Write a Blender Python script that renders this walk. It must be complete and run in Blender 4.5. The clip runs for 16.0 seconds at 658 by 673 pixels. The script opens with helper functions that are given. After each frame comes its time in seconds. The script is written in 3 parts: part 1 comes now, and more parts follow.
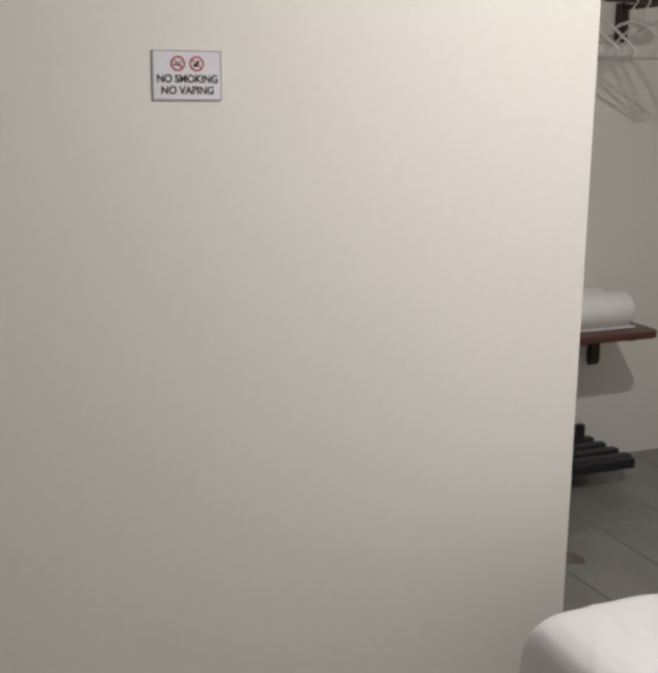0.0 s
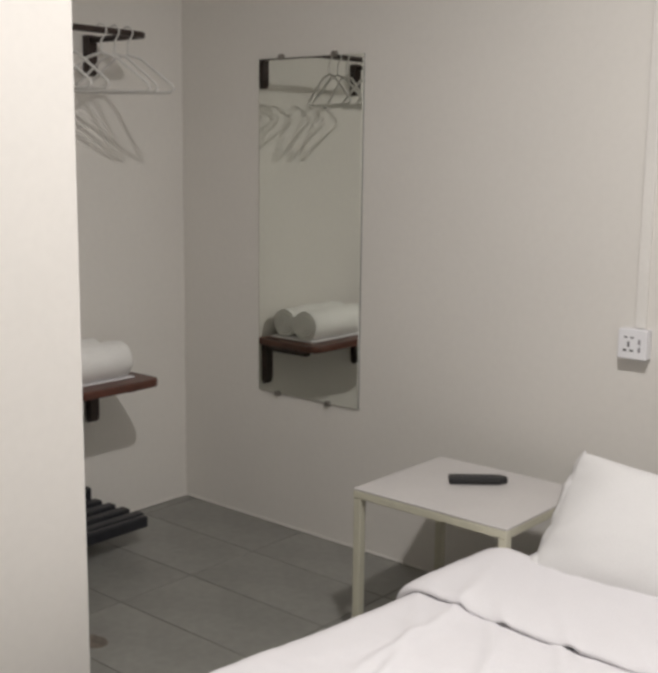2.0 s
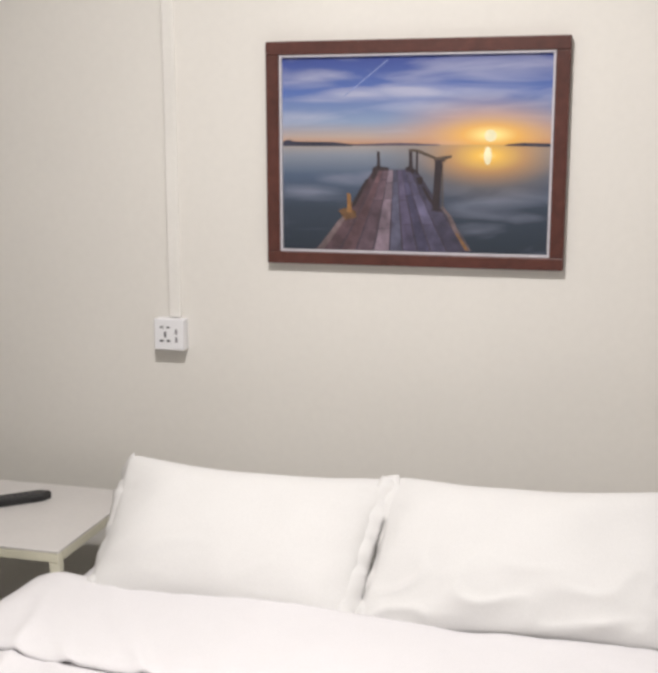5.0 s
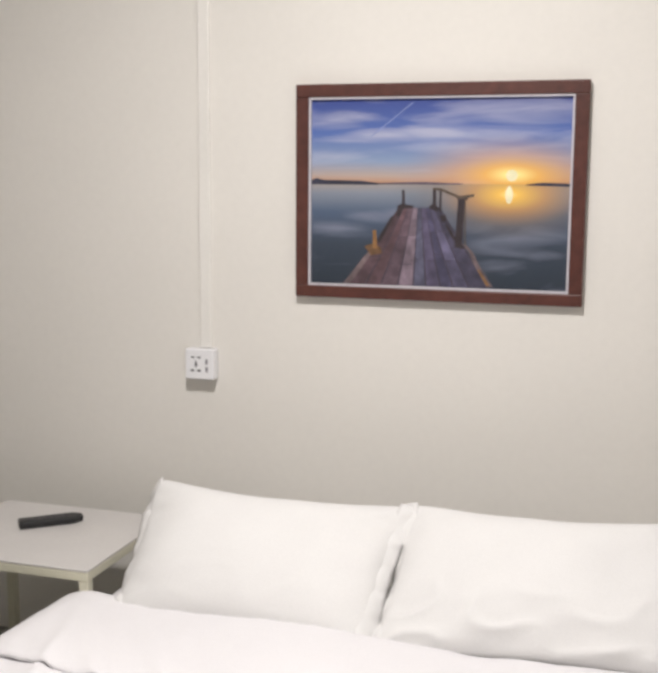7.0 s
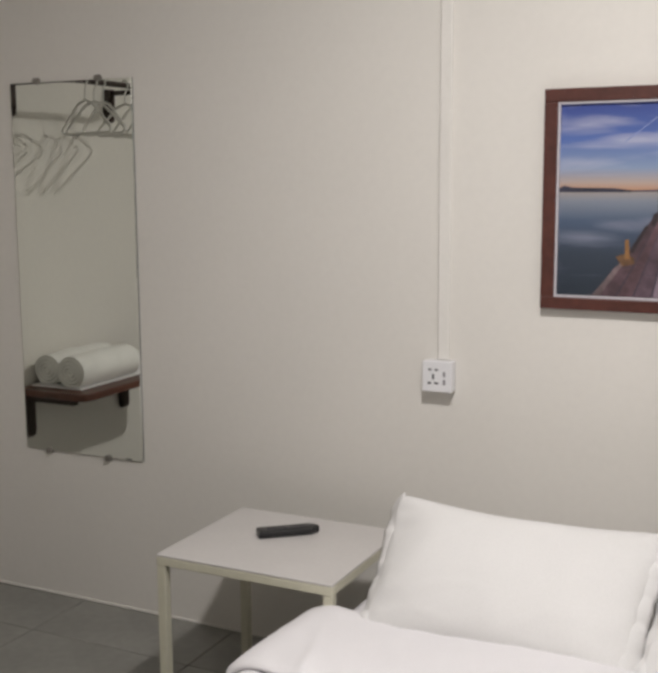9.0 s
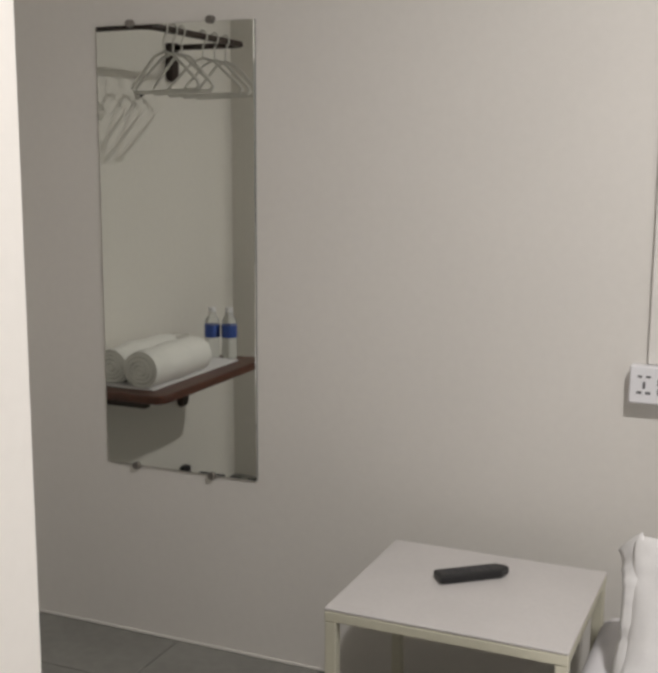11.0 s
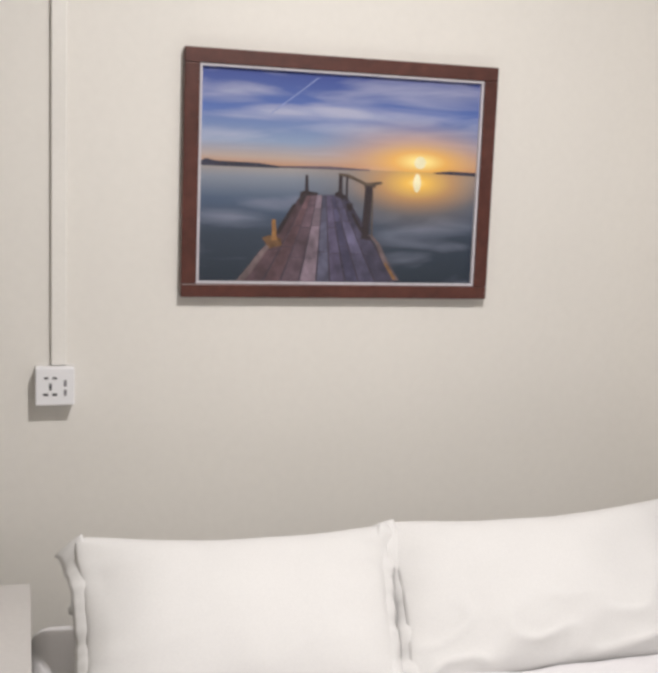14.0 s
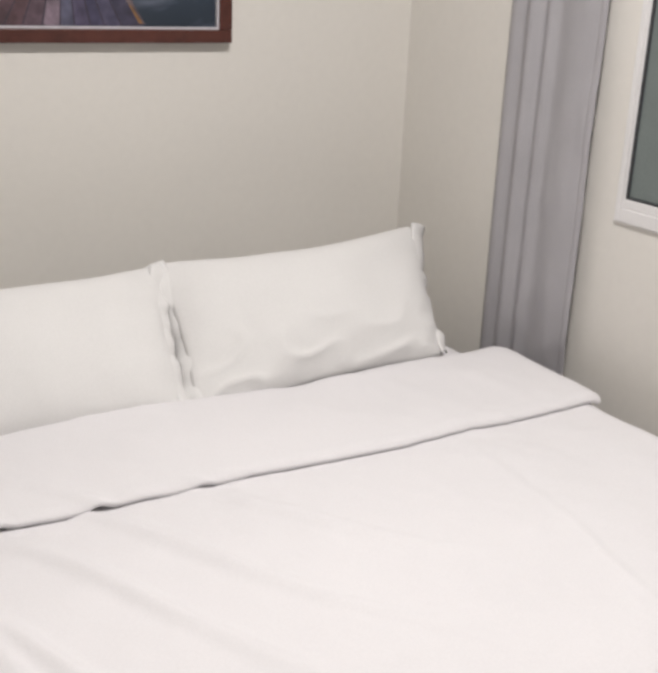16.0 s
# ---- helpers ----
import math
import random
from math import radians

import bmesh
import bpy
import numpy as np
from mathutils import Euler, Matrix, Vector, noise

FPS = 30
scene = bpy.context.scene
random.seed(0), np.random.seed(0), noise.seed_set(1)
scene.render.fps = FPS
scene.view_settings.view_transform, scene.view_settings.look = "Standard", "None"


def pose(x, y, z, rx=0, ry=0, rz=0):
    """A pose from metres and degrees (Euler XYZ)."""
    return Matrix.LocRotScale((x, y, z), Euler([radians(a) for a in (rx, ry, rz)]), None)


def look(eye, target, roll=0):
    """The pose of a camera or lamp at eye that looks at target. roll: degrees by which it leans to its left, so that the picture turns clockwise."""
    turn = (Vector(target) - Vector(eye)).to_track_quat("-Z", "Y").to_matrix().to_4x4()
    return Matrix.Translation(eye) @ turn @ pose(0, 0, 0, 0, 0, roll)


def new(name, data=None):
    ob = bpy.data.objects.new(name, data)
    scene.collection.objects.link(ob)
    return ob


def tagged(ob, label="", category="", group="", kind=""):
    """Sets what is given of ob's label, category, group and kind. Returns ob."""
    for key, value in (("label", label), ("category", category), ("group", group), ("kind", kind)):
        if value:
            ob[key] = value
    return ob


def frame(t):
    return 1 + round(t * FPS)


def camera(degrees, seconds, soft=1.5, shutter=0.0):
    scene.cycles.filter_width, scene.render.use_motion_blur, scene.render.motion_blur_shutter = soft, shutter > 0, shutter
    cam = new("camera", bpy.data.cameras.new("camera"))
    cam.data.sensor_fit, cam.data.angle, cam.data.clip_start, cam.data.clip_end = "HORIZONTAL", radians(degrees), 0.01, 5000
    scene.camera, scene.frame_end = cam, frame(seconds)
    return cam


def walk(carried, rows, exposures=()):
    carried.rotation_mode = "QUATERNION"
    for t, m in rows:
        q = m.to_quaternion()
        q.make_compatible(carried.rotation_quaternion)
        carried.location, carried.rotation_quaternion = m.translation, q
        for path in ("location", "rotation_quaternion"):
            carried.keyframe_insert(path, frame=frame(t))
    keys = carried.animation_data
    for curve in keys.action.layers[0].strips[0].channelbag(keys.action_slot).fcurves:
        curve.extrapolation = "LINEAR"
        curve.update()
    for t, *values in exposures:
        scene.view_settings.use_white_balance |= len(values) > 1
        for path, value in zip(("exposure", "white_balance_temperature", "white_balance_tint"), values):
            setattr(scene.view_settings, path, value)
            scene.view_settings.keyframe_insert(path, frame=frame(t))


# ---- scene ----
cam = camera(34.2, 16.0, soft=3.8)
PATH = [
    (0, (1.599, -3.086, 1.496), (-0.208, -2.354, 1.049), 0.5),
    (0.5, (1.535, -3.093, 1.476), (-0.197, -2.177, 1.074), 0.3),
    (1, (1.473, -3.059, 1.441), (-0.150, -1.951, 1.074), 0.5),
    (1.5, (1.378, -2.968, 1.469), (-0.107, -1.679, 1.105), 0.3),
    (2, (1.301, -2.907, 1.433), (0.022, -1.407, 1.092), 0.7),
    (2.5, (1.209, -2.86, 1.444), (0.16, -1.187, 1.126), -0.2),
    (3, (1.151, -2.832, 1.448), (0.35, -1.024, 1.147), -0.4),
    (3.5, (1.136, -2.789, 1.441), (0.554, -0.903, 1.114), -0.4),
    (4, (1.117, -2.751, 1.429), (0.638, -0.84, 1.079), -0.4),
    (4.2, (1.106, -2.733, 1.428), (0.658, -0.818, 1.068), -0.3),
    (6.3, (1.258, -2.792, 1.444), (0.672, -0.914, 1.081), 0.5),
    (6.5, (1.241, -2.807, 1.432), (0.664, -0.921, 1.099), 0.5),
    (7, (1.219, -2.813, 1.427), (0.65, -0.919, 1.133), 0.4),
    (7.5, (1.212, -2.8, 1.447), (0.552, -0.936, 1.149), -0.1),
    (8, (1.161, -2.825, 1.456), (0.352, -1.023, 1.142), -0.5),
    (8.5, (1.125, -2.831, 1.451), (0.206, -1.083, 1.136), -0.5),
    (9, (1.023, -2.811, 1.451), (0.153, -1.034, 1.156), -0.3),
    (9.5, (0.911, -2.717, 1.428), (0.063, -0.93, 1.13), 0.5),
    (9.7, (0.852, -2.675, 1.424), (-0.01, -0.896, 1.123), 0.8),
    (11.8, (0.084, -2.494, 1.401), (-0.467, -0.603, 1.056), -0.5),
    (12, (0.074, -2.48, 1.397), (-0.367, -0.556, 1.075), -0.6),
    (12.5, (-0.069, -2.485, 1.407), (-0.131, -0.508, 1.11), -0.7),
    (13, (-0.097, -2.496, 1.425), (0.118, -0.53, 1.128), 0.2),
    (13.5, (-0.059, -2.497, 1.414), (0.359, -0.561, 1.14), 1.8),
    (14, (-0.067, -2.503, 1.389), (0.481, -0.602, 1.097), 2.2),
    (14.5, (-0.139, -2.51, 1.361), (0.551, -0.683, 0.932), 2.2),
    (15, (-0.195, -2.517, 1.35), (0.65, -0.784, 0.818), 3.0),
    (15.5, (-0.224, -2.551, 1.344), (0.723, -0.889, 0.759), 3.1),
    (16, (-0.238, -2.543, 1.314), (0.787, -0.959, 0.65), 2.7),
]
walk(cam, [(t, look(eye, target, roll)) for t, eye, target, roll in PATH],
     [(0.0, -0.28), (1.5, -0.16), (2.5, -0.04), (3.0, 0.02), (3.5, 0.14), (4.0, 0.2), (7.0, 0.22), (8.0, 0.10), (9.0, -0.06), (9.7, -0.03), (12.0, -0.09), (12.5, -0.01), (13.0, 0.06), (14.0, 0.12), (15.0, 0.06), (15.5, 0.03), (16.0, -0.08)])

# ---- light ----
world = bpy.data.worlds.new("night")
scene.world = world
world.use_nodes = True
world.node_tree.nodes["Background"].inputs[0].default_value = (0.02, 0.022, 0.03, 1)
world.node_tree.nodes["Background"].inputs[1].default_value = 0.2
LAMP = (0.64, -1.58)
CEIL = 2.72
bulb = bpy.data.lights.new("ceiling_light", "AREA")
bulb.shape, bulb.size, bulb.energy = "DISK", 0.17, 45
bulb.color = (1.0, 0.955, 0.935)
new("ceiling_light", bulb).matrix_world = pose(LAMP[0], LAMP[1], CEIL - 0.075)


# ---- materials ----
def material(name, base, rough=0.6, metal=0.0, grain=60.0, vary=0.06, wear=2.5, wear_vary=0.05, bump=0.1, depth=0.002, spread=0.0, spec=0.5):
    m = bpy.data.materials.new(name)
    m.use_nodes = True
    n, l = m.node_tree.nodes, m.node_tree.links
    b = n["Principled BSDF"]
    b.inputs["Roughness"].default_value = rough
    b.inputs["Metallic"].default_value = metal
    b.inputs["Specular IOR Level"].default_value = spec
    co = n.new("ShaderNodeTexCoord")
    fine, broad = n.new("ShaderNodeTexNoise"), n.new("ShaderNodeTexNoise")
    fine.inputs["Scale"].default_value, fine.inputs["Detail"].default_value = grain, 4
    broad.inputs["Scale"].default_value, broad.inputs["Detail"].default_value = wear, 5
    l.new(co.outputs["Object"], fine.inputs["Vector"])
    l.new(co.outputs["Object"], broad.inputs["Vector"])

    def spanned(source, amount):
        r = n.new("ShaderNodeMapRange")
        r.inputs[1].default_value, r.inputs[2].default_value = 0.3, 0.7
        r.inputs[3].default_value, r.inputs[4].default_value = 1 - amount, 1 + amount
        l.new(source, r.inputs[0])
        return r.outputs[0]

    def times(a, c):
        x = n.new("ShaderNodeMath")
        x.operation = "MULTIPLY"
        l.new(a, x.inputs[0])
        l.new(c, x.inputs[1])
        return x.outputs[0]

    value = times(spanned(fine.outputs["Fac"], vary), spanned(broad.outputs["Fac"], wear_vary))
    if spread:
        info = n.new("ShaderNodeObjectInfo")
        r = n.new("ShaderNodeMapRange")
        r.inputs[3].default_value, r.inputs[4].default_value = 1 - spread, 1 + spread
        l.new(info.outputs["Random"], r.inputs[0])
        value = times(value, r.outputs[0])
    tint = n.new("ShaderNodeVectorMath")
    tint.operation = "SCALE"
    tint.inputs[0].default_value = base
    l.new(value, tint.inputs["Scale"])
    l.new(tint.outputs[0], b.inputs["Base Color"])
    if bump:
        bp = n.new("ShaderNodeBump")
        bp.inputs["Strength"].default_value, bp.inputs["Distance"].default_value = bump, depth
        l.new(fine.outputs["Fac"], bp.inputs["Height"])
        l.new(bp.outputs["Normal"], b.inputs["Normal"])
    return m


PAINT = material("cream wall paint", (0.772, 0.748, 0.703), 0.62, grain=45, vary=0.012, wear=1.3, wear_vary=0.025, bump=0.12, depth=0.003)
CEILING = material("white ceiling paint", (0.8, 0.79, 0.77), 0.8, grain=50, vary=0.02)
TILE = material("grey floor tile", (0.236, 0.234, 0.214), 0.34, grain=30, vary=0.07, wear=4, wear_vary=0.12, bump=0.05, spread=0.04)
GROUT = material("dark grout", (0.19, 0.188, 0.172), 0.9, grain=120, vary=0.2)
LINEN = material("white cotton", (0.757, 0.744, 0.758), 0.85, grain=260, vary=0.02, wear=3, wear_vary=0.015, bump=0.15, depth=0.001, spec=0.2)
PILLOW = material("white pillow cotton", (0.745, 0.738, 0.73), 0.85, grain=240, vary=0.02, wear=5, wear_vary=0.02, bump=0.12, depth=0.001, spec=0.2)
TERRY = material("white terry cloth", (0.82, 0.815, 0.79), 0.95, grain=220, vary=0.05, bump=0.3, depth=0.002, spec=0.1)
CURTAIN = material("grey curtain cloth", (0.39, 0.38, 0.40), 0.5, grain=300, vary=0.03, wear=6, wear_vary=0.05, bump=0.15, depth=0.001)
TABLETOP = material("white table laminate", (0.58, 0.56, 0.545), 0.38, grain=80, vary=0.02, wear=5, wear_vary=0.04, bump=0.03)
TABLEMETAL = material("cream painted steel", (0.62, 0.60, 0.48), 0.42, grain=70, vary=0.03, bump=0.04)
MAHOGANY = material("red-brown stained wood", (0.095, 0.034, 0.022), 0.35, grain=24, vary=0.2, wear=7, wear_vary=0.2, bump=0.08)
DARKWOOD = material("dark stained wood", (0.030, 0.017, 0.013), 0.45, grain=30, vary=0.2, bump=0.08)
BLACKWOOD = material("black painted slat", (0.016, 0.017, 0.022), 0.4, grain=40, vary=0.2, bump=0.08)
FRAMEWOOD = material("picture frame wood", (0.085, 0.026, 0.019), 0.42, grain=40, vary=0.18, wear=10, wear_vary=0.15, bump=0.1)
PORT = material("grey port plastic", (0.22, 0.21, 0.23), 0.5, grain=200, vary=0.1)
WHITEPLASTIC = material("white plastic", (0.80, 0.80, 0.82), 0.35, grain=90, vary=0.01, bump=0.02)
TRUNKING = material("cream plastic trunking", (0.80, 0.78, 0.74), 0.45, grain=90, vary=0.015, bump=0.02)
HANGER = material("translucent white hanger plastic", (0.68, 0.67, 0.64), 0.3, grain=90, vary=0.03, bump=0.02)
BLACKPLASTIC = material("black plastic", (0.014, 0.014, 0.015), 0.42, grain=200, vary=0.1, bump=0.05)
GREYRUBBER = material("grey rubber", (0.05, 0.05, 0.055), 0.6, grain=200, vary=0.1)
STEEL = material("dulled steel", (0.32, 0.30, 0.28), 0.4, metal=0.9, grain=200, vary=0.1)
VINYL = material("white window vinyl", (0.78, 0.77, 0.77), 0.35, grain=60, vary=0.015, bump=0.02)
FROST = material("frosted window pane", (0.17, 0.20, 0.195), 0.22, grain=200, vary=0.05, wear=3, wear_vary=0.1, bump=0.1)
INK = material("black ink", (0.03, 0.03, 0.035), 0.5)
REDINK = material("red ink", (0.45, 0.05, 0.05), 0.5)
STICKER = material("white sticker", (0.72, 0.71, 0.76), 0.35, grain=60, vary=0.01)
BLOTCH = material("brown floor blotch", (0.15, 0.125, 0.105), 0.5, grain=60, vary=0.25, wear=25, wear_vary=0.3)
BLUELABEL = material("blue bottle label", (0.04, 0.09, 0.36), 0.4, grain=60, vary=0.1)
PAPER = material("white print border", (0.56, 0.54, 0.58), 0.6)

MIRROR = bpy.data.materials.new("silvered mirror")
MIRROR.use_nodes = True
_b = MIRROR.node_tree.nodes["Principled BSDF"]
_b.inputs["Base Color"].default_value = (0.80, 0.82, 0.77, 1)
_b.inputs["Metallic"].default_value, _b.inputs["Roughness"].default_value = 1.0, 0.012

CLEAR = bpy.data.materials.new("clear plastic")
CLEAR.use_nodes = True
_b = CLEAR.node_tree.nodes["Principled BSDF"]
_b.inputs["Base Color"].default_value = (0.93, 0.96, 0.97, 1)
_b.inputs["Transmission Weight"].default_value, _b.inputs["Roughness"].default_value, _b.inputs["IOR"].default_value = 1.0, 0.05, 1.2


# ---- building helpers ----
def finish(name, bm, mat, smooth=False):
    bmesh.ops.recalc_face_normals(bm, faces=bm.faces[:])
    me = bpy.data.meshes.new(name)
    bm.to_mesh(me)
    bm.free()
    if smooth:
        for p in me.polygons:
            p.use_smooth = True
    me.materials.append(mat)
    return me


def part(name, bm, mat, parent=None, label="", smooth=False):
    ob = new(name, finish(name, bm, mat, smooth))
    if parent:
        ob.parent = parent
    if label:
        tagged(ob, label)
    return ob


def root(name, at, label, category, group=""):
    ob = new(name)
    ob.empty_display_size = 0.05
    ob.matrix_basis = at if isinstance(at, Matrix) else Matrix.Translation(at)
    return tagged(ob, label, category, group)


def add_box(bm, x0, x1, y0, y1, z0, z1, bevel=0.0, turn=None, segments=2):
    m = Matrix.Translation(((x0 + x1) / 2, (y0 + y1) / 2, (z0 + z1) / 2))
    if turn:
        m = m @ turn
    made = bmesh.ops.create_cube(bm, size=1, matrix=m @ Matrix.Diagonal((abs(x1 - x0), abs(y1 - y0), abs(z1 - z0), 1)))
    if bevel:
        edges = list({e for v in made["verts"] for e in v.link_edges})
        bmesh.ops.bevel(bm, geom=edges, offset=bevel, segments=segments, affect="EDGES", profile=0.5)
    return bm


def box(*a, **k):
    return add_box(bmesh.new(), *a, **k)


def add_rod(bm, a, b, r, r2=None, sides=12):
    a, b = Vector(a), Vector(b)
    q = (b - a).to_track_quat("Z", "Y").to_matrix().to_4x4()
    bmesh.ops.create_cone(bm, cap_ends=True, segments=sides, radius1=r, radius2=r if r2 is None else r2, depth=(b - a).length, matrix=Matrix.Translation((a + b) / 2) @ q)
    return bm


def lathe(points, sides=24):
    """A turned body from (radius, height) pairs."""
    bm = bmesh.new()
    rings = []
    for r, z in points:
        rings.append([bm.verts.new((r * math.cos(2 * math.pi * i / sides), r * math.sin(2 * math.pi * i / sides), z)) for i in range(sides)])
    for a, b in zip(rings, rings[1:]):
        for i in range(sides):
            bm.faces.new((a[i], a[(i + 1) % sides], b[(i + 1) % sides], b[i]))
    bm.faces.new(rings[0])
    bm.faces.new(rings[-1])
    return bm


def tube(path, width, height, round_=0.3, sides=10):
    """Sweeps a rounded bar of that width and height along a path of points."""
    bm = bmesh.new()
    pts = [Vector(p) for p in path]
    rings = []
    for i, p in enumerate(pts):
        d = (pts[min(i + 1, len(pts) - 1)] - pts[max(i - 1, 0)]).normalized()
        side = d.cross(Vector((0, 0, 1)))
        side = side.normalized() if side.length > 0.01 else Vector((1, 0, 0))
        up = side.cross(d).normalized()
        ring = []
        for k in range(sides):
            a = 2 * math.pi * (k + 0.5) / sides
            c, s = math.cos(a), math.sin(a)
            ring.append(bm.verts.new(p + side * (width / 2) * math.copysign(abs(c) ** round_, c) + up * (height / 2) * math.copysign(abs(s) ** round_, s)))
        rings.append(ring)
    for a, b in zip(rings, rings[1:]):
        for k in range(sides):
            bm.faces.new((a[k], a[(k + 1) % sides], b[(k + 1) % sides], b[k]))
    bm.faces.new(rings[0])
    bm.faces.new(rings[-1])
    return bm


def slab(outline, z0, z1, bevel=0.0):
    """A flat plate from a plan outline."""
    bm = bmesh.new()
    lo = [bm.verts.new((x, y, z0)) for x, y in outline]
    f = bm.faces.new(lo)
    up = bmesh.ops.extrude_face_region(bm, geom=[f])
    bmesh.ops.translate(bm, verts=[v for v in up["geom"] if isinstance(v, bmesh.types.BMVert)], vec=(0, 0, z1 - z0))
    if bevel:
        bmesh.ops.recalc_face_normals(bm, faces=bm.faces[:])
        rim = [e for e in bm.edges if abs(e.verts[0].co.z - e.verts[1].co.z) < 1e-6]
        bmesh.ops.bevel(bm, geom=rim, offset=bevel, segments=2, affect="EDGES", profile=0.5)
    return bm


def sheet(nu, nv, place):
    """A grid of nu by nv cells whose corners place(u, v) sets, u and v from 0 to 1."""
    bm = bmesh.new()
    rows = [[bm.verts.new(place(i / nu, j / nv)) for i in range(nu + 1)] for j in range(nv + 1)]
    for a, b in zip(rows, rows[1:]):
        for i in range(nu):
            bm.faces.new((a[i], a[i + 1], b[i + 1], b[i]))
    return bm


def setting(name, bm, mat, label, category):
    return tagged(part(name, bm, mat), label, category, kind="structure")


# ---- structure ----
WEST, EAST, SOUTH = -1.955, 1.632, -5.2
BATH_X, BATH_Y = -0.517, -1.57
T = 0.12
floor = setting("floor", box(WEST - T, EAST + T, SOUTH - T, T, -0.12, -0.005), GROUT, "grey tiled bedroom floor with dark grout joints", "floor")
setting("wall_north", box(WEST - T, EAST + T, 0, T, -0.005, CEIL), PAINT, "plain cream painted wall behind the bed", "wall")
setting("wall_west", box(WEST - T, WEST, SOUTH, 0, -0.005, CEIL), PAINT, "cream painted wall of the hanging alcove", "wall")
setting("wall_south", box(WEST - T, EAST + T, SOUTH - T, SOUTH, -0.005, CEIL), PAINT, "plain cream painted wall at the far end", "wall")
setting("wall_partition", box(BATH_X - T, BATH_X, SOUTH, BATH_Y, -0.005, CEIL, bevel=0.004), PAINT, "cream painted partition wall ending at the alcove", "wall")
setting("wall_alcove", box(WEST, BATH_X - T, BATH_Y - T, BATH_Y - 0.003, -0.005, CEIL), PAINT, "cream painted side wall of the alcove", "wall")
WY0, WY1, WZ0, WZ1 = -2.05, -0.860, 0.785, 1.95
bm = box(EAST, EAST + T, WY1, 0, -0.005, CEIL)
add_box(bm, EAST, EAST + T, SOUTH, WY0, -0.005, CEIL)
add_box(bm, EAST, EAST + T, WY0, WY1, -0.005, WZ0)
add_box(bm, EAST, EAST + T, WY0, WY1, WZ1, CEIL)
setting("wall_east", bm, PAINT, "cream painted wall with the window", "wall")
setting("ceiling", box(WEST - T, EAST + T, SOUTH - T, T, CEIL, CEIL + 0.1), CEILING, "plain white painted ceiling", "ceiling")

# window, shut, dark outside
window = tagged(new("window_1"), "white framed window with frosted grey panes, shut", "window", kind="structure")
window.matrix_basis = Matrix.Translation((EAST, 0, 0))
FS, FB = 0.006, 0.024
bm = box(-0.008, 0.07, WY0 - 0.01, WY0 + FS, WZ0 - 0.01, WZ1 + 0.01, bevel=0.003)
add_box(bm, -0.008, 0.07, WY1 - FS, WY1 + 0.01, WZ0 - 0.01, WZ1 + 0.01, bevel=0.003)
add_box(bm, -0.008, 0.07, WY0 + FS, WY1 - FS, WZ0 - 0.01, WZ0 + FB, bevel=0.003)
add_box(bm, -0.008, 0.07, WY0 + FS, WY1 - FS, WZ1 - FB, WZ1 + 0.01, bevel=0.003)
part("window_frame", bm, VINYL, window)
MID = (WY0 + WY1) / 2
for y0, y1 in ((WY0 + FS, MID - 0.004), (MID + 0.004, WY1 - FS)):
    z0, z1 = WZ0 + FB, WZ1 - FB
    gs, gb = 0.006, 0.020
    bm = box(-0.004, 0.040, y0, y0 + gs, z0, z1, bevel=0.002)
    add_box(bm, -0.004, 0.040, y1 - gs, y1, z0, z1, bevel=0.002)
    add_box(bm, -0.004, 0.040, y0 + gs, y1 - gs, z0, z0 + gb, bevel=0.002)
    add_box(bm, -0.004, 0.040, y0 + gs, y1 - gs, z1 - gb, z1, bevel=0.002)
    sash = part("sash", bm, VINYL, window)
    y0, y1, z0, z1, q = y0 + gs, y1 - gs, z0 + gb, z1 - gb, 0.005
    bm = box(0.000, 0.030, y0, y0 + q, z0, z1)
    add_box(bm, 0.000, 0.030, y1 - q, y1, z0, z1)
    add_box(bm, 0.000, 0.030, y0 + q, y1 - q, z0, z0 + q)
    add_box(bm, 0.000, 0.030, y0 + q, y1 - q, z1 - q, z1)
    part("gasket", bm, GREYRUBBER, sash, "black rubber gasket")
    part("pane", box(0.006, 0.012, y0 + 0.002, y1 - 0.002, z0 + 0.002, z1 - 0.002), FROST, sash, "frosted grey-green glass pane")

# sealant line round the floor
bm = box(WEST, EAST, -0.005, -0.0005, 0.0008, 0.009, bevel=0.001, segments=1)
add_box(bm, WEST + 0.0005, WEST + 0.005, BATH_Y, -0.006, 0.0008, 0.009, bevel=0.001, segments=1)
setting("trim", bm, PAINT, "thin pale sealant line along the floor edge", "trim")

# ceiling lamp over the bed
lamp = root("ceiling_lamp", (LAMP[0], LAMP[1], CEIL), "round white ceiling lamp, switched on", "ceiling lamp")
part("housing", lathe([(0.19, 0.0), (0.19, -0.045), (0.185, -0.055), (0.16, -0.06)], 40), WHITEPLASTIC, lamp, smooth=False)

# ---- bed ----
MT = 0.395
bed = root("bed", (0.7, -1.0, 0), "double bed base with a white sheeted mattress", "bed")
bed_to = Matrix.Translation((-0.7, 1.0, 0))


def bedpart(name, bm, mat, label="", smooth=False):
    bmesh.ops.transform(bm, matrix=bed_to, verts=bm.verts[:])
    return part(name, bm, mat, bed, label, smooth)


